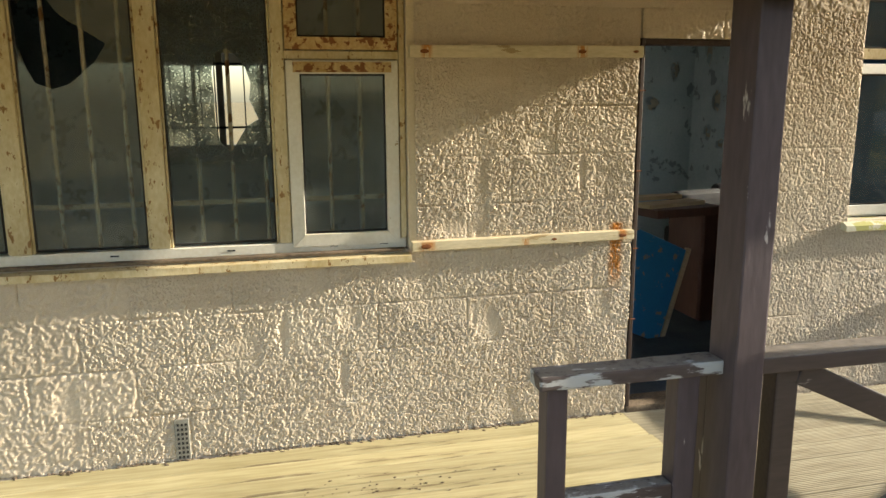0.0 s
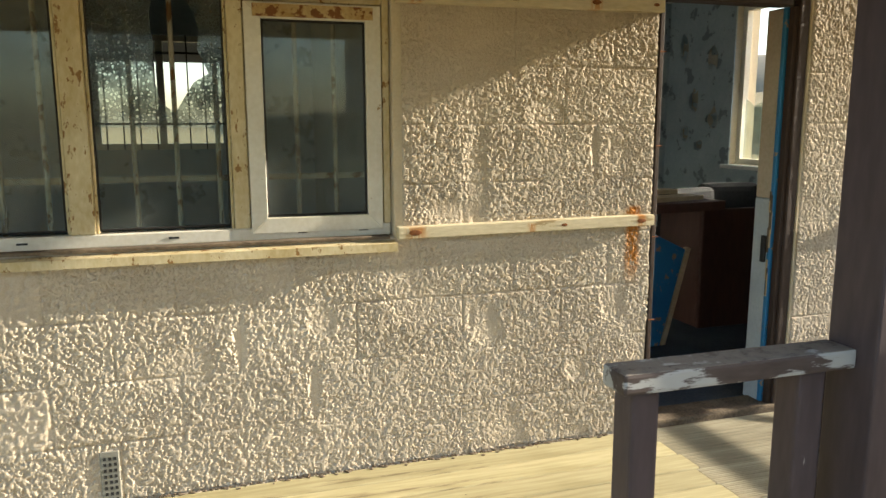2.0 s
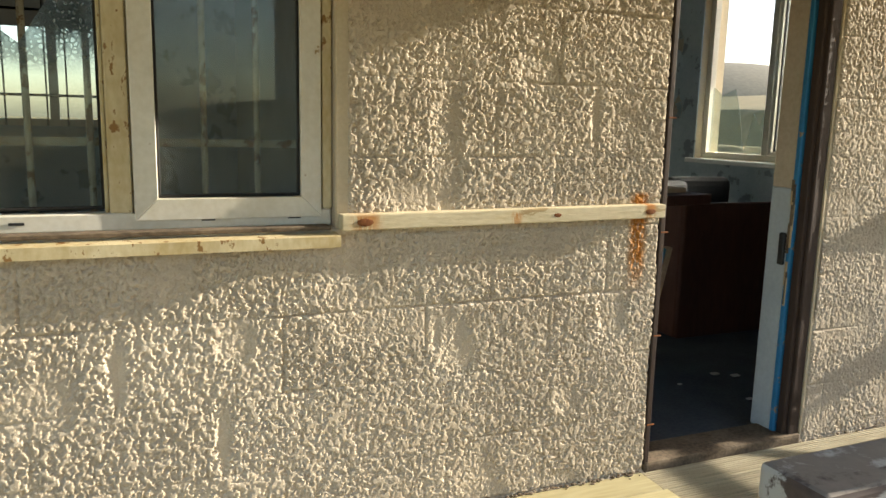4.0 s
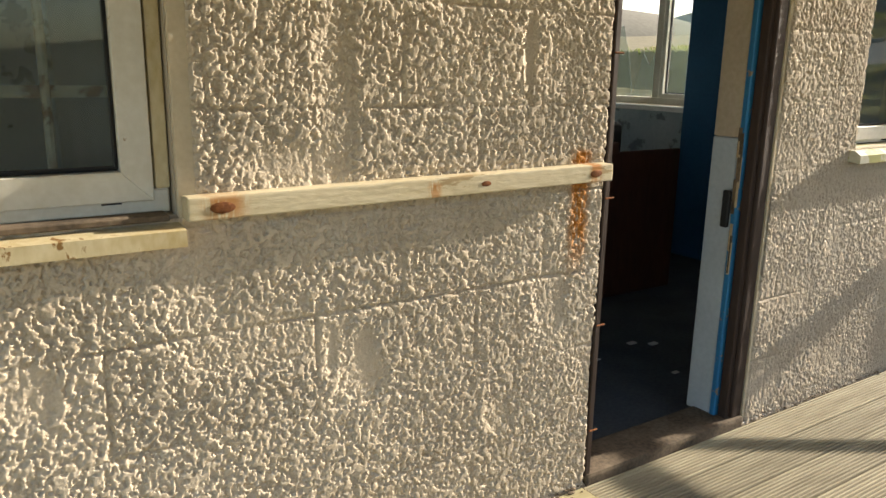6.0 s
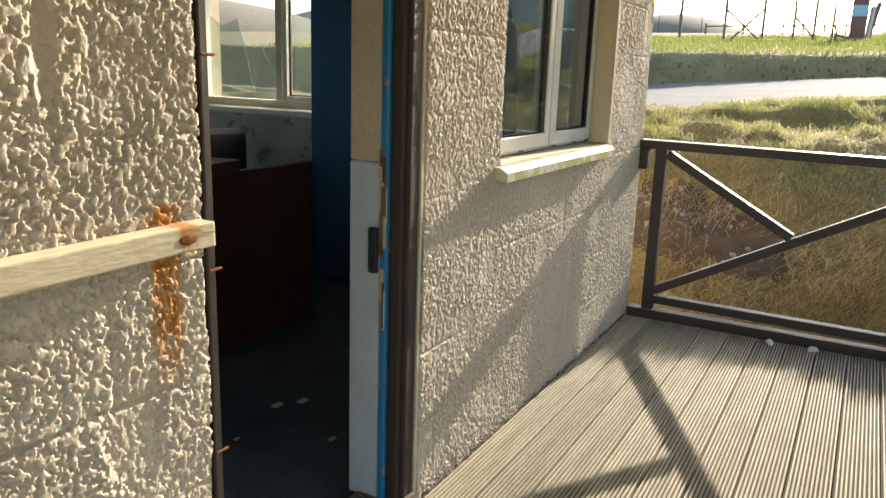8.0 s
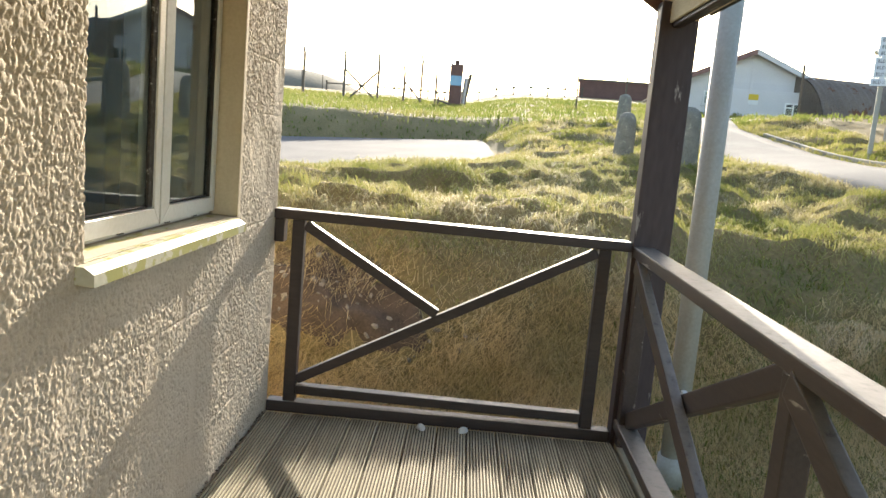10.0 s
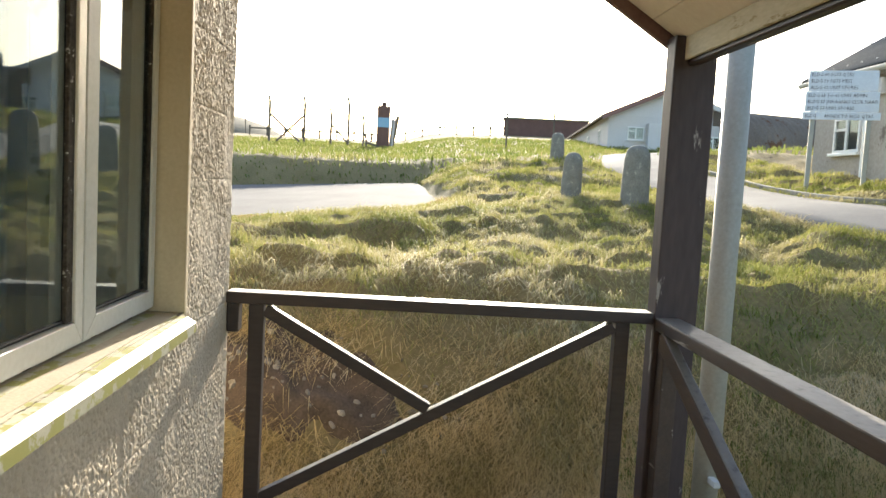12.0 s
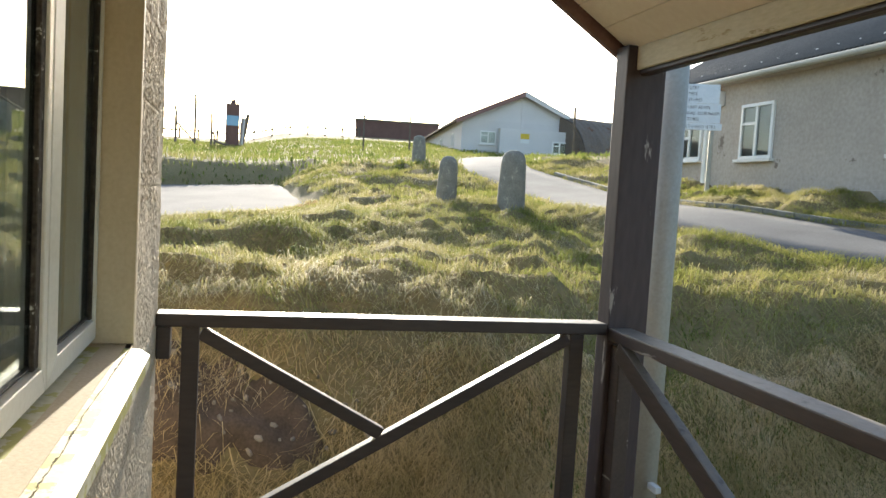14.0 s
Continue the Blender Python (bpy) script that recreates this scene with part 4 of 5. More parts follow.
def ground_z(x, y, bumps=True):
    g = 1 - 1.1 * smooth(0.3, 5.5, y)
    near = 0.73 + 0.35 * smooth(7.5, 12, x) * g - 0.20 * smooth(10.5, 15, x) * smooth(0.8, 3.5, y)
    far = 1.05 + (0.07 - 0.018 * smooth(-1, 4, y)) * (np.clip(x, 0, 66) - 11)
    s = smooth(12, 22, x) * (1 - smooth(1.2, 3, y)) + smooth(21.2, 23.4, x) * smooth(1.2, 3, y)
    up = near * (1 - s) + far * s + 0.10 * np.clip(-y - 0.5, 0, 8) * (1 - 0.7 * smooth(20, 34, x))
    low = -0.38 + 0.30 * smooth(4.9, 1.5, x) * smooth(1.9, 0.5, y)
    edge = 0.22 * np.sin(y * 1.3 + 0.6) + 0.15 * np.sin(y * 2.9)
    shift = 4.5 * smooth(-0.8, -5.0, y)
    x = x + shift * (1 - smooth(7.0, 11.0, x))
    f = smooth(5.15 + edge * 0.4, 7.5 + edge, x)
    f = 0.55 * f + 0.45 * np.clip((x - 5.2) / (7.2 + edge - 5.2), 0, 1)
    z = low * (1 - f) + up * f
    z = z + 0.0205 * np.clip(x - 5.5, 0, 66)
    if bumps:
        rd = road_dist(x, y)
        wild = smooth(5.3, 6.8, x) * (1 - 0.6 * smooth(10.5, 13, x) * smooth(1, 3, y)) * smooth(0.8, 1.5, rd) * (1 - in_pad(x, y)) * (1 - 0.7 * smooth(18, 30, x))
        tuss = field(31, x + 0.4 * field(34, x, y, 0.8), y * 0.55, 0.40) ** 1.5 * 0.20 + field(32, x + 0.5 * field(35, x, y, 1.1), y * 0.5, 0.85) ** 1.3 * 0.20 + field(33, x + 0.1 * field(36, x, y, 0.2), y * 0.8, 0.17) ** 1.6 * 0.15
        z = z + wild * (np.minimum(tuss, 0.34) - 0.16)
    p = in_pad(x, y)
    z = z * (1 - p) + p * pad_z(x, y)
    return z


def axis(a, b, near0, near1, fine, coarse):
    out = [a]
    while out[-1] < b:
        v = out[-1]
        d = max(0.0, near0 - v, v - near1)
        out.append(v + min(coarse, fine + d * 0.05))
    return np.array(out)


gx, gy = axis(-60, 900, 4.6, 12.5, 0.08, 40), axis(-500, 500, -4.0, 6.0, 0.08, 40)
X, Y = np.meshgrid(gx, gy, indexing="ij")
Z = ground_z(X, Y)
Z = np.where((X < 5.02) & (Y > 1.75) & (Y < 9.5) & (X > -6), np.minimum(Z, -0.38), Z)
me = grid_mesh("ground", np.stack([X, Y, Z], -1).reshape(-1, 3), len(gx), len(gy))
me.materials.append(M_GRASS_SOIL)
ground = tagged(new("ground", me), "rough grassy ground rising from the building", "ground", kind="structure")


def ribbon(name, pts, half, lift, material, label, category, n=60):
    """A strip of paving laid along a line, following the ground."""
    pts = [Vector((*p, 0)) for p in pts]
    cum = [0.0]
    for a, b in zip(pts, pts[1:]):
        cum.append(cum[-1] + (b - a).length)
    rows = []
    for i in range(n + 1):
        s = cum[-1] * i / n
        k = max(j for j in range(len(pts) - 1) if cum[j] <= s + 1e-9)
        f = (s - cum[k]) / (cum[k + 1] - cum[k])
        c = pts[k].lerp(pts[k + 1], f)
        d0 = (pts[min(k + 2, len(pts) - 1)] - pts[max(k - 1, 0)]).normalized()
        side = Vector((-d0.y, d0.x, 0))
        row = []
        for w in (-1.04, -1, -0.5, 0, 0.5, 1, 1.04):
            x, y = c.x + side.x * w * half, c.y + side.y * w * half
            z = float(ground_z(np.array(x), np.array(y), False)) + (lift + 0.02 * (1 - w * w) if abs(w) <= 1 else -0.15)
            row.append((x, y, z))
        rows.append(row)
    v = np.array(rows).reshape(-1, 3)
    m = grid_mesh(name, v, n + 1, 7)
    m.materials.append(material)
    return tagged(new(name, m), label, category, kind="structure")


ribbon("road", ROAD[1:], 0.88, 0.03, M_ROAD, "worn grey asphalt track between grass verges", "road")
u, v = np.meshgrid(np.linspace(15.4, 22.0, 20), np.linspace(1.2, 30, 40), indexing="ij")
px = np.clip(u, 15.25 + 0.25 * (6 - v), 21.6 - 0.1 * (6 - v))
m = grid_mesh("hardstanding", np.stack([px, np.maximum(v, 1.7 + 0.12 * (px - 15.5)), pad_z(px, np.maximum(v, 1.7 + 0.12 * (px - 15.5))) + 0.03], -1).reshape(-1, 3), 20, 40)
m.materials.append(M_PAD)
tagged(new("pavement", m), "pale concrete hardstanding", "pavement", kind="structure")

# kerb beyond the track
kerb = thing("kerb", (0, 0, 0), "low concrete kerb along the track", "kerb", kind="structure")
for i in range(24):
    xa = 7.0 + i * 0.5
    ya, yb = (float(np.interp(v, [p[0] for p in ROAD], [p[1] for p in ROAD])) - 0.97 for v in (xa, xa + 0.49))
    za, zb = (float(ground_z(np.array(v), np.array(w), False)) + 0.015 for v, w in ((xa, ya), (xa + 0.49, yb)))
    part("kerb_stone", bar(bmesh.new(), (xa, ya, za), (xa + 0.49, yb, zb), 0.10, 0.16, 0.012), M_CONC, kerb)


# ---- grass ----
def blades(name, n, region, length, width, seed, cols, lean, label):
    rng = np.random.RandomState(seed)
    x = rng.uniform(region[0], region[1], n * 3)
    y = rng.uniform(region[2], region[3], n * 3)
    bare = field(41, x, y, 0.7)
    dirt = 1.3 * np.exp(-(((x - 6.20) / 0.24) ** 2 + ((y - 3.60) / 0.75) ** 4)) + 0.5 * np.exp(-(((x - 6.45) / 0.12) ** 2 + ((y - 2.65) / 0.35) ** 2))
    ok = (road_dist(x, y) > 0.83) & (in_pad(x, y) < 0.05) & (rng.rand(n * 3) > 1.25 * dirt * (0.4 + bare)) & ~((x < 5.12) & (y > 1.7)) & ~((x > 5.0) & (y < -5.62) & (x < 19.2))
    fade = smooth(6.15, 6.95, x + 0.5 * (bare - 0.5))
    if name == "bank_grass":
        ok &= rng.rand(len(x)) > fade
    if name == "tussock_grass":
        ok &= rng.rand(len(x)) < fade
    x, y = x[ok][:n], y[ok][:n]
    n = len(x)
    z = ground_z(x, y)
    clump = field(42, x, y, 0.35)
    L = length * (0.55 + 0.9 * clump) * rng.uniform(0.6, 1.25, n)
    a = rng.normal(2.75, 0.65, n)
    dx, dy = np.cos(a), np.sin(a)
    k = lean * rng.uniform(0.5, 1.3, n)
    sx, sy = -dy * width * 0.5, dx * width * 0.5
    base = np.stack([x, y, z - 0.01], -1)
    side = np.stack([sx, sy, np.zeros(n)], -1) * rng.uniform(0.6, 1.4, (n, 1))
    xm, ym, xt, yt = x + dx * L * 0.30 * k, y + dy * L * 0.30 * k, x + dx * L * 0.85 * k, y + dy * L * 0.85 * k
    rise = np.clip(0.95 - 0.42 * k, 0.12, 1)
    mid = np.stack([xm, ym, ground_z(xm, ym) + L * (0.22 + 0.38 * rise)], -1)
    tip = np.stack([xt, yt, np.maximum(ground_z(xt, yt), z - 0.7 * L) + L * rise], -1)
    co = np.stack([base - side, base + side, mid + side * 0.75, mid - side * 0.75, tip], 1).reshape(-1, 3)
    i = np.arange(n)[:, None] * 5
    quads = i + np.array([[0, 1, 2, 3]])
    tris = i + np.array([[3, 2, 4]])
    loops = np.concatenate([quads, tris], 1).ravel()
    me = bpy.data.meshes.new(name)
    me.vertices.add(len(co))
    me.vertices.foreach_set("co", co.astype(np.float32).ravel())
    me.loops.add(len(loops))
    me.loops.foreach_set("vertex_index", loops.astype(np.int32))
    me.polygons.add(2 * n)
    st = (np.arange(n)[:, None] * 7 + np.array([[0, 4]])).ravel()
    me.polygons.foreach_set("loop_start", st.astype(np.int32))
    me.polygons.foreach_set("use_smooth", np.full(2 * n, True))
    me.update(calc_edges=True)
    me.materials.append(cols)
    return tagged(new(name, me), label, "grass", kind="stuff")


def grass_mat(name, cols, patch):
    """Blade colour changes from blade to blade and in patches of the turf; light passes through a little."""
    m = bpy.data.materials.new(name)
    m.use_nodes = True
    n, l = m.node_tree.nodes, m.node_tree.links
    p = n["Principled BSDF"]
    p.inputs["Roughness"].default_value = 0.75
    p.inputs["Specular IOR Level"].default_value = 0.12
    geo, co = n.new("ShaderNodeNewGeometry"), n.new("ShaderNodeTexCoord")
    t = n.new("ShaderNodeTexNoise")
    t.inputs["Scale"].default_value, t.inputs["Detail"].default_value = patch, 3
    l.new(co.outputs["Object"], t.inputs["Vector"])
    ad = n.new("ShaderNodeMath")
    ad.operation = "MULTIPLY_ADD"
    ad.inputs[1].default_value = 0.42
    l.new(geo.outputs["Random Per Island"], ad.inputs[0])
    sh = n.new("ShaderNodeMapRange")
    sh.inputs["From Min"].default_value, sh.inputs["From Max"].default_value = 0.35, 0.65
    sh.inputs["To Min"].default_value, sh.inputs["To Max"].default_value = 0.0, 0.58
    l.new(t.outputs["Fac"], sh.inputs["Value"])
    l.new(sh.outputs["Result"], ad.inputs[2])
    r = n.new("ShaderNodeValToRGB")
    e = r.color_ramp.elements
    e[0].position, e[0].color = 0.0, (*cols[0], 1)
    e[1].position, e[1].color = 1.0, (*cols[-1], 1)
    for k, c in enumerate(cols[1:-1]):
        x = e.new((k + 1) / (len(cols) - 1))
        x.color = (*c, 1)
    l.new(ad.outputs[0], r.inputs["Fac"])
    l.new(r.outputs["Color"], p.inputs["Base Color"])
    tr = n.new("ShaderNodeBsdfTranslucent")
    l.new(r.outputs["Color"], tr.inputs["Color"])
    mx = n.new("ShaderNodeMixShader")
    mx.inputs["Fac"].default_value = 0.42
    l.new(p.outputs[0], mx.inputs[1])
    l.new(tr.outputs[0], mx.inputs[2])
    l.new(mx.outputs[0], n["Material Output"].inputs["Surface"])
    return m


M_TURF = grass_mat("long_wind_blown_grass", ((0.13, 0.165, 0.035), (0.23, 0.25, 0.06), (0.34, 0.325, 0.10), (0.47, 0.41, 0.21), (0.62, 0.55, 0.38)), 0.9)
M_DRY = grass_mat("dry_bank_grass", ((0.34, 0.28, 0.10), (0.56, 0.42, 0.19), (0.72, 0.56, 0.29), (0.82, 0.70, 0.48)), 1.3)
M_GREEN = grass_mat("green_field_grass", ((0.12, 0.16, 0.035), (0.18, 0.22, 0.05), (0.25, 0.26, 0.08), (0.35, 0.30, 0.14)), 0.35)
blades("bank_grass", 85000, (5.12, 6.95, -4.0, 5.5), 0.145, 0.0042, 1, M_DRY, 1.85, "long dry windswept grass on the shaded bank")
blades("tussock_grass", 118000, (6.35, 13.5, -6.5, 8.0), 0.16, 0.0055, 2, M_TURF, 1.45, "windswept tussocky grass, green and straw")
blades("verge_grass", 45000, (12.5, 22.0, -6.0, 9.0), 0.14, 0.011, 3, M_TURF, 0.9, "rough grass between the track and the hardstanding")
blades("field_grass", 36000, (21.0, 48.0, -14.0, 24.0), 0.20, 0.03, 4, M_GREEN, 0.8, "green field grass beyond the hardstanding")
blades("near_weeds", 9000, (5.1, 6.4, -3.0, 1.7), 0.14, 0.005, 5, M_GREEN, 0.8, "green weeds at the foot of the bank")

M_HEATH = grass_mat("reddish_dead_grass", ((0.22, 0.15, 0.08), (0.34, 0.22, 0.14), (0.42, 0.29, 0.20)), 1.0)
blades("dead_grass", 9000, (13.9, 15.9, 2.0, 9.0), 0.10, 0.008, 6, M_HEATH, 0.6, "reddish dead grass along the hardstanding")

# scraped bare patch in the bank
us, vs = np.meshgrid(np.linspace(5.6, 7.1, 60), np.linspace(1.9, 4.7, 110), indexing="ij")
rr = np.hypot((us - 6.20) / 0.30, (vs - 3.60) / 0.92) + 0.8 * (field(51, us, vs, 0.30) - 0.5) + 0.35 * (field(53, us, vs, 0.11) - 0.5)
sm = grid_mesh("soil_patch", np.stack([us, vs, ground_z(us, vs) + 0.025 + 0.02 * field(52, us, vs, 0.06) - 0.12 * smooth(0.6, 1.1, rr)], -1).reshape(-1, 3), 60, 110)
sm.materials.append(M_SOIL)
tagged(new("soil_patch", sm), "bare dark brown soil scraped out of the bank", "soil", kind="stuff")

# stones in the scraped patch of the bank
rng = random.Random(12)
stone_me = []
for k in range(4):
    b = bmesh.new()
    bmesh.ops.create_icosphere(b, subdivisions=1, radius=1.0)
    for v in b.verts:
        v.co *= rng.uniform(0.7, 1.15)
    me = bpy.data.meshes.new("stone")
    b.to_mesh(me)
    b.free()
    me.materials.append(M_STONE)
    stone_me.append(me)
for k in range(110):
    x, y = rng.gauss(6.20, 0.13), rng.gauss(3.45, 0.45)
    s = 0.006 + 0.020 * rng.random() ** 2
    ob = new("stone", stone_me[k % 4])
    ob.matrix_world = Matrix.Translation((x, y, float(ground_z(np.array(x), np.array(y))) + 0.022 + s * 0.25)) @ Euler((rng.random() * 3, rng.random() * 3, rng.random() * 3)).to_matrix().to_4x4() @ Matrix.Diagonal((s * 1.3, s, s * 0.7, 1))
    tagged(ob, "small pale flint stone in the scraped soil", "stone", "stones in the bank")


# ---- bollards ----
def bollard(x, y, h, r, label):
    z = float(ground_z(np.array(x), np.array(y))) - 0.15
    bm = bmesh.new()
    rings = [(0, 1.0), (h * 0.45, 0.95), (h * 0.80, 0.88), (h * 0.90, 0.80), (h * 0.96, 0.62), (h * 0.99, 0.36), (h, 0.05)]
    n = 20
    vs = [[bm.verts.new((r * s * math.cos(2 * math.pi * k / n), r * s * math.sin(2 * math.pi * k / n), zz)) for k in range(n)] for zz, s in rings]
    for a, b in zip(vs, vs[1:]):
        for k in range(n):
            bm.faces.new((a[k], a[(k + 1) % n], b[(k + 1) % n], b[k]))
    bm.faces.new(vs[-1])
    ob = part("bollard", bm, M_CONC, None, smooth=True)
    ob.matrix_world = pose(x, y, z, random.Random(int(x * 10)).uniform(-2, 2), 2, 0)
    return tagged(ob, label, "bollard", "bollards by the track")


bollard(12.83, 0.42, 0.92, 0.155, "lichened round-topped concrete bollard in the grass")
bollard(11.68, -0.15, 0.97, 0.19, "lichened round-topped concrete bollard beside the track")
bollard(22.7, -1.48, 0.90, 0.20, "round-topped concrete bollard further up the track")


# ---- small far windows ----
def far_window(parent, x, y, z, w, h, turn, lights=2, void=True):
    """A white two-light window on a wall; turn: the way its face looks, 0 is towards -y."""
    m = pose(x, y, z, 0, 0, turn)
    b = bmesh.new()
    frame_rect(b, -w / 2, w / 2, -h / 2, h / 2, -0.03, 0.05, 0.06)
    box(b, -0.03, 0.03, -0.028, 0.05, -h / 2 + 0.06, h / 2 - 0.06)
    box(b, -w / 2 + 0.06, -0.03, -0.025, 0.05, h * 0.12, h * 0.12 + 0.05)
    f = part("window", b, M_WHITE, parent, "white-framed window")
    f.matrix_basis = m
    g = part("pane", boxed(-w / 2 + 0.05, w / 2 - 0.05, 0.0, 0.012, -h / 2 + 0.05, h / 2 - 0.05), M_GLASS_CLEAN, f)
    part("backing", boxed(-w / 2 + 0.05, w / 2 - 0.05, 0.02, 0.045, -h / 2 + 0.05, h / 2 - 0.05), M_DARKVOID if void else M_WHITE, f)
    part("sill", boxed(-w / 2 - 0.06, w / 2 + 0.06, -0.09, 0.03, -h / 2 - 0.06, -h / 2, 0.008), M_WHITE, f)
    return f


# ---- long rendered house across the track ----
def house():
    HX0, HX1, HY, HD, ZB, ZE, ZR = 3.5, 17.5, -5.80, 6.4, 1.0, 4.13, 6.15
    h = thing("house", (0, 0, 0), "long grey-rendered single-storey block with dark corrugated roof", "house")
    part("wall", boxed(HX0, HX1, HY - HD, HY, ZB, ZE), M_HOUSE, h)
    bm = bmesh.new()
    panel(bm, [(HX1 - 0.002, HY, ZE), (HX1 - 0.002, HY - HD, ZE), (HX1 - 0.002, HY - HD / 2, ZR - 0.08)], HX1 - HX0 - 0.01, (-1, 0, 0))
    part("gable", bm, M_HOUSE, h)
    # corrugated roof slopes
    n = 150
    for sgn in (1, -1):
        xs = np.linspace(HX0 - 0.2, HX1 + 0.22, n * 4)
        prof = 0.022 * np.cos(2 * np.pi * np.arange(n * 4) / 4)
        e = np.array([HY + 0.28 if sgn > 0 else HY - HD - 0.28, ZE - 0.10])
        t = np.array([HY - HD / 2, ZR])
        v = []
        for k, f in enumerate((0.0, 0.5, 1.0)):
            yy, zz = e[0] * (1 - f) + t[0] * f, e[1] * (1 - f) + t[1] * f
            v.append(np.stack([xs, np.full_like(xs, yy), zz + prof], -1))
        me = grid_mesh("roof", np.stack(v, 1).reshape(-1, 3), n * 4, 3)
        me.materials.append(M_ROOF)
        ob = new("roof", me)
        ob.parent = h
        sol = ob.modifiers.new("thick", "SOLIDIFY")
        sol.thickness = 0.03
        if sgn > 0:
            for row in (0.08, 0.45, 0.80):
                for k in range(34):
                    x = HX0 + 0.3 + k * 0.455
                    yy, zz = e[0] * (1 - row) + t[0] * row, e[1] * (1 - row) + t[1] * row
                    part("roof_bolt", boxed(x - 0.018, x + 0.018, yy - 0.018, yy + 0.018, zz + 0.02, zz + 0.05), M_WHITE, ob)
    part("ridge_cap", boxed(HX0 - 0.2, HX1 + 0.22, HY - HD / 2 - 0.14, HY - HD / 2 + 0.14, ZR - 0.02, ZR + 0.05, 0.02), M_ROOF, h)
    g = part("gutter", rod(bmesh.new(), (HX0 - 0.2, HY + 0.30, ZE - 0.16), (HX1 + 0.2, HY + 0.30, ZE - 0.16), 0.055, n=12), M_PIPE, h, "pale gutter")
    part("fascia", boxed(HX0, HX1, HY + 0.002, HY + 0.20, ZE - 0.20, ZE - 0.12), M_HOUSE, h)
    far_window(h, 14.22, HY + 0.02, 2.99, 0.90, 1.02, 180, void=False)
    far_window(h, 10.75, HY + 0.02, 2.95, 0.90, 1.02, 180, void=False)
    far_window(h, 16.32, HY + 0.02, 2.88, 0.86, 0.70, 180)
    part("vent_cowl", boxed(15.22, 15.50, HY, HY + 0.16, 3.54, 3.84, 0.05, 2), M_HUT, h, "pale vent cowl")
    part("pipe", rod(bmesh.new(), (15.68, HY + 0.07, 1.9), (15.68, HY + 0.07, 3.1), 0.05, n=10), M_WHITE, h)
    part("plinth", boxed(HX0, HX1 + 0.01, HY, HY + 0.03, ZB, 1.92, 0.005), M_HOUSE, h)
    return h


house()

# ---- direction sign ----
def text_mesh(word, size):
    c = bpy.data.curves.new("lettering", "FONT")
    c.body, c.size, c.extrude = word, size, 0.001
    c.resolution_u = 1
    ob = bpy.data.objects.new("lettering", c)
    me = bpy.data.meshes.new_from_object(ob)
    bpy.data.objects.remove(ob)
    bpy.data.curves.remove(c)
    return me


def sign():
    s = thing("direction_sign", (14.25, -3.93, 1.45), "pale building directory sign of stacked boards on posts", "sign", turn=0)
    s.matrix_world = pose(14.3, -4.40, 1.97, 0, 0, -114) @ Matrix.Diagonal((0.92, 0.92, 0.92, 1))
    part("post", boxed(-0.50, -0.42, 0.02, 0.09, -0.35, 1.86, 0.006), M_PIPE, s)
    part("post", boxed(0.42, 0.50, 0.02, 0.09, -0.35, 1.92, 0.006), M_PIPE, s)
    rows = (("BLDG 60 SGTS QTRS", "BLDG 59 SGTS MESS", "BLDG 62 UNIT STORES"), ("BLDG 63 TO 65 UNIT ADMN", "BLDG 57 JNR RANKS CLUB NAAFI", "BLDG 53 UNIT STORES"), ("BLDG      ANNEX TO NCO QTRS",))
    z = 1.90
    for k, lines in enumerate(rows):
        hgt = 0.115 * len(lines) + 0.02
        b = part("board", boxed(-0.58 - 0.03 * k, 0.55 + 0.04 * k, -0.012, 0.018, z - hgt, z, 0.003), M_SIGN, s, "pale sign board")
        for i, w in enumerate(lines):
            me = text_mesh(w, 0.088)
            me.materials.append(M_INK)
            o = new("lettering", me)
            o.parent = b
            o.matrix_basis = pose(-0.54 - 0.03 * k, -0.0145, z - 0.10 - 0.115 * i, 90, 0, 0) @ Matrix.Diagonal((0.86, 1, 1, 1))
        z -= hgt + 0.006


sign()


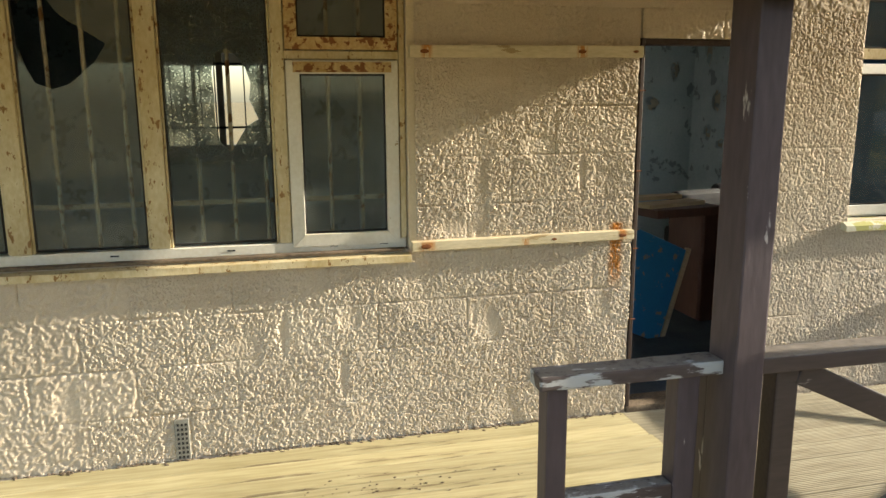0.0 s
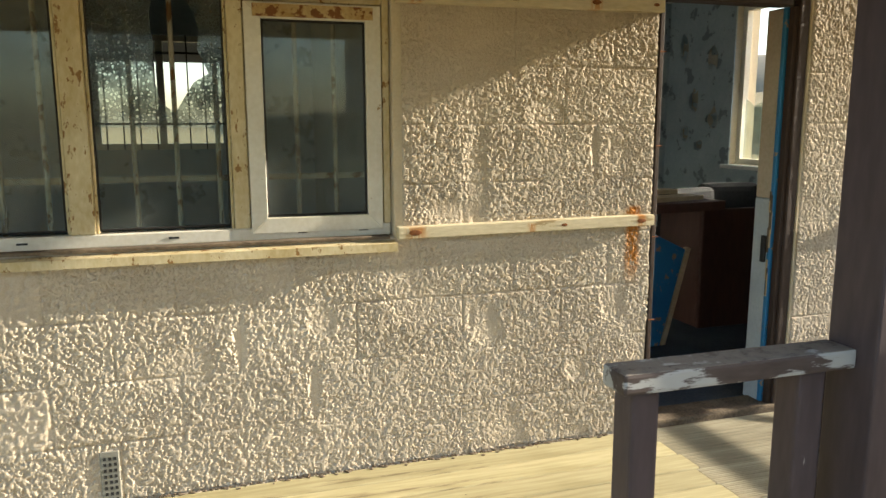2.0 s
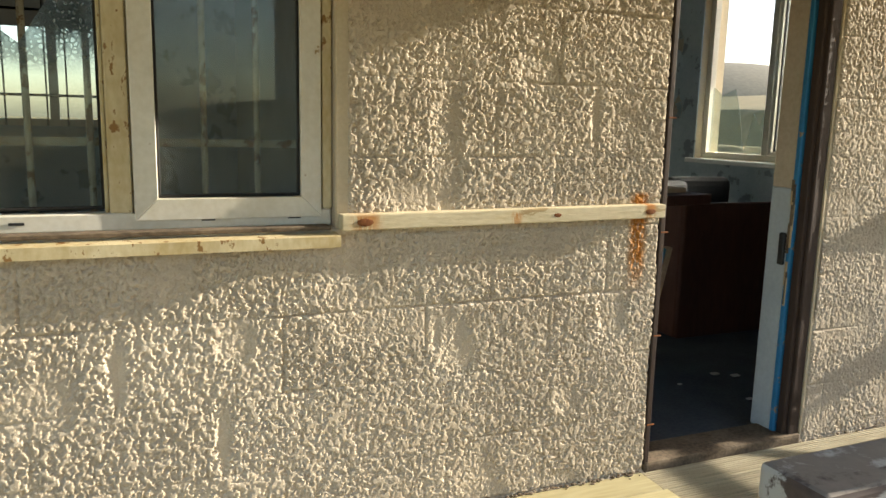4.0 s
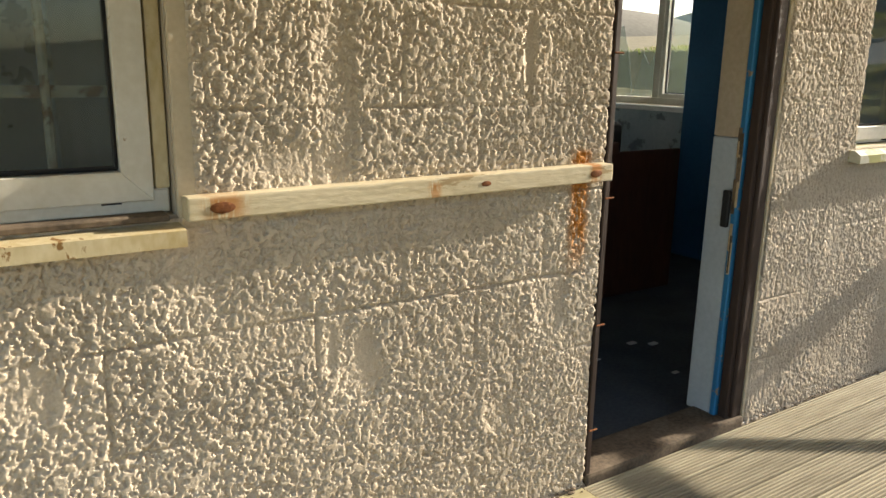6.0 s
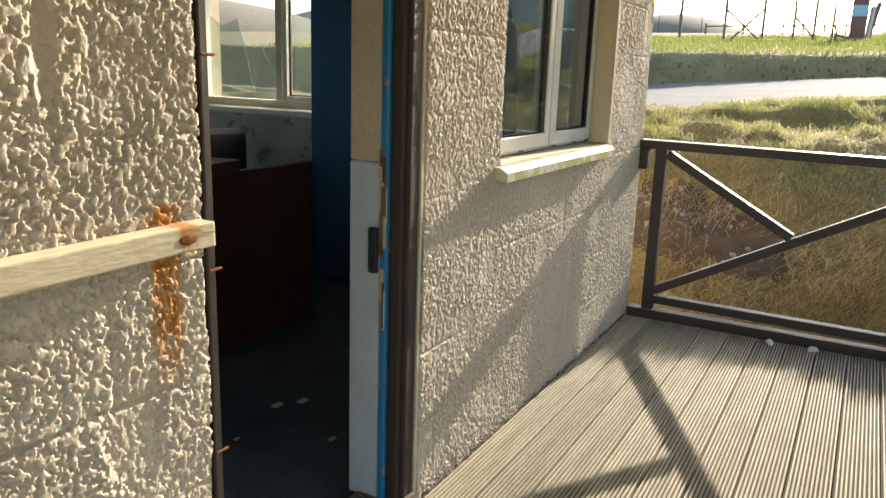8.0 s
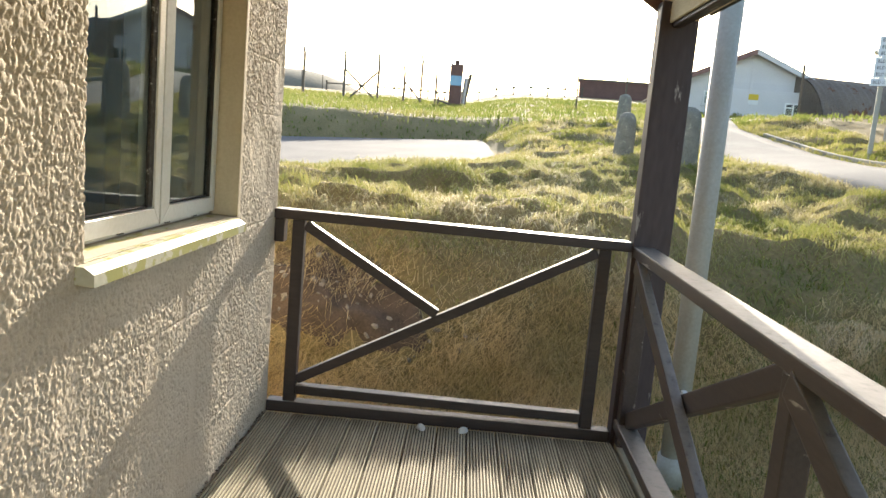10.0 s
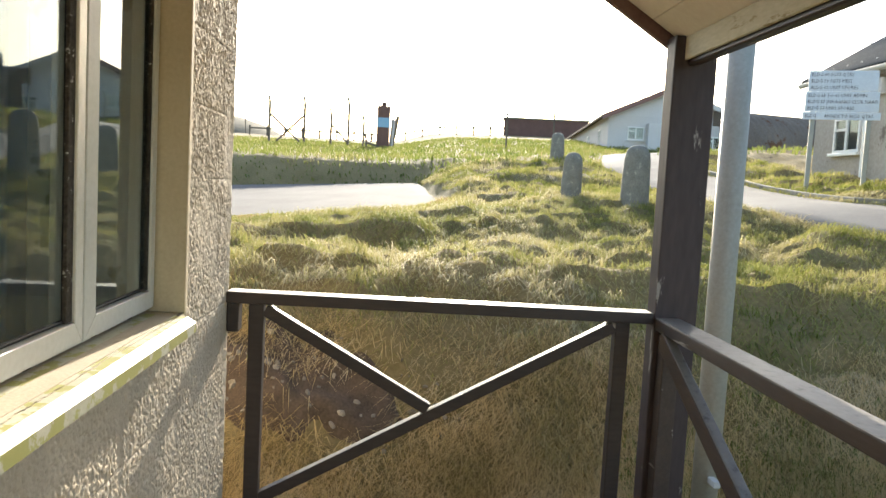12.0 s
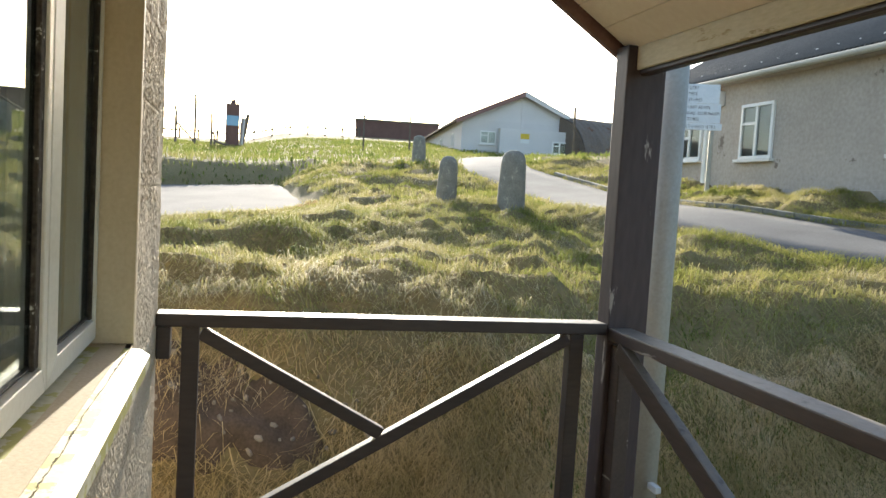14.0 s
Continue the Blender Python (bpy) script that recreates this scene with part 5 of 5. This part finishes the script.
# ---- gabled hut up the track ----
def hut():
    A, B = Vector((36.9, -6.85)), Vector((36.2, -12.65))
    h = thing("hut", (A.x, A.y, 2.93), "pale gabled hut with red-brown verge and two small windows", "hut", turn=math.degrees(math.atan2(B.y - A.y, B.x - A.x)))
    wd = (B - A).length
    D, E, R = 15.0, 2.35, 3.66
    part("wall", boxed(0, wd, 0, D, -0.6, E), M_HUT, h)
    bm = bmesh.new()
    panel(bm, [(0, 0.002, E), (wd, 0.002, E), (wd / 2, 0.002, R)], D - 0.01, (0, 1, 0))
    part("gable", bm, M_HUT, h)
    for a, b in (((-0.35, E - 0.12), (wd / 2, R + 0.05)), ((wd + 0.35, E - 0.12), (wd / 2, R + 0.05))):
        bm = bmesh.new()
        panel(bm, [(a[0], -0.35, a[1]), (b[0], -0.35, b[1]), (b[0], D + 0.2, b[1]), (a[0], D + 0.2, a[1])], 0.10, (0, 0, 1))
        part("roof", bm, M_ROOF_HUT, h, "brown felt roof slope")
        bm = bmesh.new()
        panel(bm, [(a[0], -0.37, a[1] - 0.14), (b[0], -0.37, b[1] - 0.14), (b[0], -0.37, b[1] + 0.09), (a[0], -0.37, a[1] + 0.09)], 0.03, (0, 1, 0))
        part("bargeboard", bm, M_BARGE if a[0] < 1 else M_HUT, h)
    part("porch_block", boxed(wd * 0.30, wd * 0.97, -0.55, 0.0, -0.6, E - 0.35), M_HUT, h, "pale front lobby")
    far_window(h, wd * 0.22, -0.02, 1.55, 0.78, 0.62, 0)
    far_window(h, wd * 0.80, -0.57, 1.22, 0.72, 0.60, 0)
    part("notice", boxed(wd * 0.47, wd * 0.47 + 0.42, -0.575, -0.555, 1.55, 1.8), M_YELLOW, h, "yellow notice")
    part("notice", boxed(wd * 0.47, wd * 0.47 + 0.42, -0.575, -0.555, 1.35, 1.54), M_WHITE, h, "white notice")
    for k in range(3):
        far_window(h, -0.02, 2.5 + k * 4.2, 1.5, 0.7, 0.7, -90)
    part("pilaster", boxed(wd / 2 - 0.06, wd / 2 + 0.06, -0.03, 0, E - 0.3, R - 0.2), M_HUT, h)
    part("rubbish", boxed(-0.5, -0.1, 1.0, 1.5, -0.2, 0.35, 0.05), M_BLACK, h)


hut()

# brick enclosure beyond the hut
encl = thing("brick_enclosure", (61.5, -8.65, 4.28), "dark red brick enclosure wall on the skyline", "wall", turn=-100)
part("wall", boxed(-3.2, 3.4, 0, 6.0, -1.0, 3.0), M_REDBRICK, encl)
part("coping", boxed(-3.3, 3.5, -0.1, 6.1, 3.0, 3.12, 0.02), M_CONC, encl)

# curved iron hut behind the track
nis = thing("curved_iron_hut", (37.5, -15.4, 3.05), "rusty corrugated iron hut with curved roof", "hut", turn=-78)
nu, nv = 160, 17
ang = np.linspace(0, np.pi, nv)
xs = np.linspace(-4, 10, nu)
rr = 2.7 + 0.03 * np.cos(np.arange(nu) * np.pi / 2)
vv = np.stack([np.repeat(xs[:, None], nv, 1), rr[:, None] * np.cos(ang)[None], rr[:, None] * np.sin(ang)[None]], -1)
me = grid_mesh("roof", vv.reshape(-1, 3), nu, nv)
me.materials.append(M_NISSEN)
ob = new("roof", me)
ob.parent = nis
bm = bmesh.new()
panel(bm, [(-3.98, 2.66 * math.cos(a), 2.66 * math.sin(a)) for a in np.linspace(0, math.pi, 17)], 0.1, (1, 0, 0))
part("end_wall", bm, M_NISSEN, nis)
part("rail", rod(bmesh.new(), (-4.4, 3.4, 0.5), (9, 3.4, 0.5), 0.06, n=8), M_HUT, nis)

# ruined brick stack with a blue board
stack = thing("brick_stack", (42.05, 3.68, 3.2), "ruined dark brick chimney stack with a light blue board", "ruin")
part("stack", boxed(-0.38, 0.38, -0.33, 0.33, -0.4, 2.35, 0.03), M_REDBRICK, stack)
part("cap", boxed(-0.12, 0.12, -0.12, 0.12, 2.35, 2.58, 0.02), M_REDBRICK, stack)
part("board", boxed(-0.42, -0.385, -0.31, 0.31, 1.25, 1.75), M_SKYBLUE, stack, "light blue board")
part("leaning_timber", bar(bmesh.new(), (0.1, -0.45, 0.1), (0.0, -0.75, 1.9), 0.18, 0.14), M_POST, stack)
part("leaning_timber", bar(bmesh.new(), (-0.2, -0.40, -0.2), (-0.1, -0.52, 1.7), 0.2, 0.1), M_HUT, stack)


# ---- fence posts on the skyline ----
def fence_post(x, y, h, brace, lean=0.0):
    y -= 0.24
    z = float(ground_z(np.array(x), np.array(y))) - 0.1
    p = thing("fence_post", (x, y, z), "weathered concrete and timber perimeter fence post", "fence post", "perimeter fence posts")
    bm = bmesh.new()
    bar(bm, (0, 0, 0), (0, lean, h), 0.11, 0.11, 0.01, up=(0, -1, 0))
    part("shaft", bm, M_POST, p)
    part("crank", bar(bmesh.new(), (0, lean, h), (0.0, lean + 0.07, h + 0.3), 0.09, 0.09, 0.01, up=(0, -1, 0)), M_POST, p)
    if brace:
        part("brace", bar(bmesh.new(), (0, brace, 0.1), (0, 0.0, h * 0.72), 0.09, 0.09, 0.01), M_POST, p)


for x, y, h, br in ((39.5, 9.4, 2.1, -1.6), (39.8, 7.75, 2.1, 1.4), (39.9, 6.45, 1.6, -1.0), (40.0, 5.6, 2.2, 0), (40.05, 4.85, 1.4, 0), (40.1, 4.7, 0.5, -1.0),
                    (39.3, 11.4, 2.1, 0), (39.1, 13.6, 2.1, 1.3), (38.9, 15.9, 2.1, 0)):
    fence_post(x, y, h, br)
rng = random.Random(3)
for k in range(16):
    x, y = 66, 26 - k * 1.75
    p = thing("fence_post", (x, y, float(ground_z(np.array(float(x)), np.array(y))) - 0.1), "thin fence stake on the skyline", "fence post", "skyline stakes")
    part("stake", rod(bmesh.new(), (0, 0, 0), (0, rng.uniform(-0.1, 0.1), rng.uniform(1.7, 2.3)), 0.035, n=6), M_POST, p)
low = thing("rail_fence", (60, 0, 0), "low timber rail fence on the skyline", "fence")
for k in range(16):
    y = 14 - k * 1.3
    z = float(ground_z(np.array(60.0), np.array(y)))
    part("post", boxed(-0.06, 0.06, y - 0.06, y + 0.06, z - 0.1, z + 0.75), M_POST, low)
    if k < 15:
        z2 = float(ground_z(np.array(60.0), np.array(y - 1.3)))
        part("rail", bar(bmesh.new(), (0, y, z + 0.55), (0, y - 1.3, z2 + 0.55), 0.06, 0.1, 0.01), M_POST, low)
for x, y, h in ((32.0, -1.4, 1.55), (34.0, -3.7, 1.7), (25.1, -7.2, 1.8)):
    z = float(ground_z(np.array(x), np.array(y))) - 0.1
    p = thing("marker_post", (x, y, z), "slim grey timber marker post in the grass", "post", "marker posts")
    part("shaft", bar(bmesh.new(), (0, 0, 0), (0, 0.02, h), 0.06, 0.06, 0.006, up=(0, -1, 0)), M_POST, p)

# far hills
hill = bmesh.new()
for cx, cy, rx, ry, hh in ((420, 98, 90, 50, 35), (560, 330, 160, 160, 60), (380, 420, 160, 120, 46)):
    bmesh.ops.create_uvsphere(hill, u_segments=32, v_segments=12, radius=1.0, matrix=Matrix.Translation((cx, cy, 0)) @ Matrix.Diagonal((rx, ry, hh, 1)))
tagged(part("backdrop", hill, M_HILL, smooth=True), "low brown hills on the horizon", "hill", kind="structure")

# ---- things inside the doorway room ----
desk = thing("counter", (0, 0, 0), "dark reddish-brown wooden counter inside the doorway", "counter")
part("front_panel", boxed(3.26, 3.97, 4.95, 4.985, 0, 0.825, 0.006), M_MAHOG, desk)
part("side_panel", boxed(3.26, 3.295, 4.986, 5.45, 0, 0.82, 0.004), M_MAHOG, desk)
part("top_slab", bar(bmesh.new(), (2.70, 4.88, 0.87), (3.30, 5.0, 0.865), 0.35, 0.06, 0.006), M_MAHOG, desk, "loose dark wooden top")
chair = thing("armchair", (3.72, 5.50, 0), "black vinyl armchair standing behind the counter", "chair", "armchairs behind the counter", turn=12)
part("seat", boxed(-0.24, 0.24, -0.22, 0.2, 0.18, 0.46, 0.06, 3), M_BLACK, chair)
part("backrest", boxed(-0.27, 0.27, 0.16, 0.30, 0.40, 0.90, 0.07, 3), M_BLACK, chair)
for x in (-0.30, 0.30):
    part("armrest", boxed(x - 0.05, x + 0.05, -0.24, 0.24, 0.02, 0.62, 0.04, 3), M_BLACK, chair)
part("base", boxed(-0.24, 0.24, -0.22, 0.22, 0.0, 0.18, 0.01), M_BLACK, chair)
copy_thing(chair, pose(4.30, 5.85, 0, 0, 0, -8))
plank = thing("plank", (3.05, 4.75, 0.05), "bare pine plank lying across the counter", "plank")
part("timber", bar(bmesh.new(), (-0.35, 0.12, 0.862), (0.18, 0.28, 0.857), 0.16, 0.03, 0.003), M_WOOD, plank)
part("timber", bar(bmesh.new(), (-0.45, 0.30, 0.892), (0.08, 0.38, 0.89), 0.1, 0.03, 0.003), M_WOOD, plank)
leaf = thing("blue_panel", (2.72, 4.62, 0.0), "blue painted timber panel leaning against the counter", "panel")
leaf.matrix_world = pose(2.56, 4.70, 0.05, -8, 24, 8)
part("board", boxed(-0.32, 0.26, -0.012, 0.012, 0, 0.70, 0.004), M_BLUE, leaf)
part("edge_strip", boxed(0.262, 0.30, -0.02, 0.02, 0, 0.72, 0.004), M_WOOD, leaf, "bare wooden edge")
rng = random.Random(9)
for k in range(9):
    x, y = rng.uniform(2.2, 3.4), rng.uniform(4.0, 4.85)
    s = rng.uniform(0.010, 0.028)
    d = thing("debris", (x, y, -0.015), "scrap of broken plaster on the floor", "debris", "debris on the floor")
    part("scrap", box(bmesh.new(), -s, s, -s * 0.6, s * 0.6, 0, s * 0.3, s * 0.1), M_HUT, d)

# paint peeling off the room's walls: bare patches with curled flakes round them
M_TAN = mat("bare_tan_plaster", (0.30, 0.27, 0.21), (0.44, 0.40, 0.32), 0.9, 6, 60, 0.4, vary=0.12)


def peeling(parent, place, spots, seed):
    """place(u, z, out) gives the point on the wall at u, z, standing out into the room."""
    rng = random.Random(seed)
    for u0, z0, ru, rz in spots:
        ring = []
        for k in range(11):
            a, r = 2 * math.pi * k / 11, rng.uniform(0.7, 1.15)
            ring.append((u0 + ru * r * math.cos(a), z0 + rz * r * math.sin(a)))
        bm = bmesh.new()
        lo, hi = ([bm.verts.new(place(u, z, d)) for u, z in ring] for d in (-0.002, 0.003))
        bm.faces.new(hi)
        for k in range(11):
            bm.faces.new((lo[k], lo[(k + 1) % 11], hi[(k + 1) % 11], hi[k]))
        bmesh.ops.recalc_face_normals(bm, faces=bm.faces)
        part("bare_patch", bm, M_TAN, parent, "bare tan plaster where paint has gone")
        for k in range(11):
            if rng.random() < 0.25:
                continue
            (ua, za), (ub, zb) = ring[k], ring[(k + 1) % 11]
            back = rng.uniform(0.2, 0.5)
            bm = bmesh.new()
            rows = []
            for f, out in ((0.0, 0.004), (0.4, 0.010), (0.75, 0.024), (1.0, rng.uniform(0.03, 0.05))):
                rows.append([bm.verts.new(place(u + (u0 - u) * back * f, z + (z0 - z) * back * f, out)) for u, z in ((ua, za), (ub, zb))])
            for a, b in zip(rows, rows[1:]):
                bm.faces.new((a[0], a[1], b[1], b[0]))
            bmesh.ops.solidify(bm, geom=bm.faces[:], thickness=0.0015)
            part("paint_flake", bm, M_PEEL, parent)


peeling(gable, lambda u, z, out: (IN_E - 0.012 - out, u, z), ((6.98, 2.02, 0.10, 0.12), (7.22, 1.62, 0.06, 0.13), (6.93, 1.45, 0.09, 0.10), (7.42, 2.15, 0.05, 0.16), (7.12, 1.18, 0.05, 0.06), (7.36, 1.30, 0.05, 0.09)), 31)
peeling(back, lambda u, z, out: (u, NORTH - out, z), ((3.25, 1.95, 0.05, 0.16), (3.62, 1.55, 0.07, 0.10), (4.05, 2.10, 0.06, 0.14), (4.30, 1.60, 0.08, 0.09), (4.55, 1.95, 0.05, 0.12)), 32)

# east window, one pane broken
ew = thing("window_3", (0, 0, 0), "white plastic end window with a broken pane", "window", kind="structure")
y0, y1, z0, z1 = EWIN
ew.matrix_world = Matrix.Translation((EAST - 0.12, 0, 0)) @ pose(0, 0, 0, 0, 0, 90)
b = bmesh.new()
frame_rect(b, y0, y1, z0, z1, 0, 0.06, 0.05)
part("window_frame", b, M_PVC, ew)
ym = 5.965
part("mullion", boxed(ym - 0.03, ym + 0.03, -0.005, 0.06, z0 + 0.05, z1 - 0.05, 0.004), M_PVC, ew)
b = bmesh.new()
frame_rect(b, y0 + 0.03, ym - 0.01, z0 + 0.03, z1 - 0.03, -0.01, 0.05, 0.05)
s = part("sash", b, M_PVC, ew)
glazing(s, y0 + 0.085, ym - 0.065, z0 + 0.085, z1 - 0.085, 0.01, M_GLASS_CLEAN)
bm = bmesh.new()
for tri in (((6.0, 1.075), (6.22, 1.075), (6.14, 1.40), (6.07, 1.30), (6.0, 1.46)), ((6.225, 1.075), (6.615, 1.075), (6.615, 1.62), (6.50, 1.55), (6.36, 1.60), (6.28, 1.36))):
    panel(bm, [(p[0], 0.02, p[1]) for p in tri], 0.004, (0, 1, 0))
pn = part("broken_pane", bm, M_GLASS, ew, "jagged remains of a pane")
pn.visible_shadow = False
part("window_sill", boxed(y0 - 0.05, y1 + 0.05, 0.065, 0.20, z0 - 0.04, z0 - 0.002, 0.006), M_WHITE, ew)

# barred window in the back wall
nw = thing("window_4", (0, NORTH, 0), "barred window in the back wall", "window", kind="structure")
b = bmesh.new()
frame_rect(b, NWIN[0], NWIN[1], NWIN[2], NWIN[3], 0.05, 0.11, 0.05)
part("window_frame", b, M_PVC, nw)
part("mullion", boxed(-0.28, -0.22, 0.05, 0.11, NWIN[2] + 0.05, NWIN[3] - 0.05), M_PVC, nw)
for k in range(7):
    x = NWIN[0] + 0.1 + k * 0.135
    part("bar", rod(bmesh.new(), (x, 0.02, NWIN[2]), (x, 0.02, NWIN[3]), 0.007, n=6), M_GASKET, nw)
for z in (1.4, 2.0):
    part("cross_bar", boxed(NWIN[0], NWIN[1], 0.01, 0.016, z - 0.01, z + 0.01), M_GASKET, nw)

# bits of white litter on the deck
for x, y, a in ((4.93, 2.80, 20), (4.94, 2.60, -40)):
    l = thing("litter", (x, y, 0.0), "small crumpled white scrap on the deck", "litter", "litter on the deck", turn=a)
    bm = bmesh.new()
    bmesh.ops.create_icosphere(bm, subdivisions=2, radius=0.03)
    for v in bm.verts:
        v.co = Vector((v.co.x * 1.0, v.co.y * 0.7, abs(v.co.z) * 0.8)) * random.Random(v.index).uniform(0.75, 1.15)
    part("scrap", bm, M_WHITE, l)

# plain window, out of view, added to brighten the doorway room from the back
nw2 = thing("window_5", (0, NORTH, 0), "unseen white-framed back window added to light the doorway room", "window", kind="structure")
b = bmesh.new()
frame_rect(b, 1.45, 2.75, 1.0, 2.4, 0.05, 0.11, 0.05)
part("window_frame", b, M_PVC, nw2)
g = part("pane", boxed(1.5, 2.7, 0.07, 0.076, 1.05, 2.35), M_GLASS_CLEAN, nw2)
g.visible_shadow = False

# dirt gathered along the foot of the wall, and moss on the boards
def crumbs(name, n, place, size, material, label, seed):
    rng = random.Random(seed)
    bm = bmesh.new()
    for k in range(n):
        x, y = place(rng)
        r = rng.uniform(0.4, 1.0) * size
        bmesh.ops.create_icosphere(bm, subdivisions=1, radius=r, matrix=Matrix.Translation((x, y, r * 0.25)) @ Matrix.Diagonal((rng.uniform(0.8, 2.2), 1, 0.6, 1)))
    return tagged(part(name, bm, material), label, "dirt", kind="stuff")


crumbs("wall_foot_dirt", 240, lambda r: (r.uniform(-1.1, 1.93), W - 0.008 - abs(r.gauss(0, 0.012))), 0.008, M_WOODROT, "dark crumbs and moss along the foot of the wall", 21)
crumbs("wall_foot_dirt", 110, lambda r: (r.uniform(2.85, 5.0), W - 0.008 - abs(r.gauss(0, 0.008))), 0.006, M_WOODROT, "dark crumbs and moss along the foot of the wall", 22)
crumbs("moss", 45, lambda r: (r.gauss(0.62, 0.25), r.gauss(3.10, 0.05)), 0.006, M_WOODROT, "dark moss spots on the deck boards", 23)
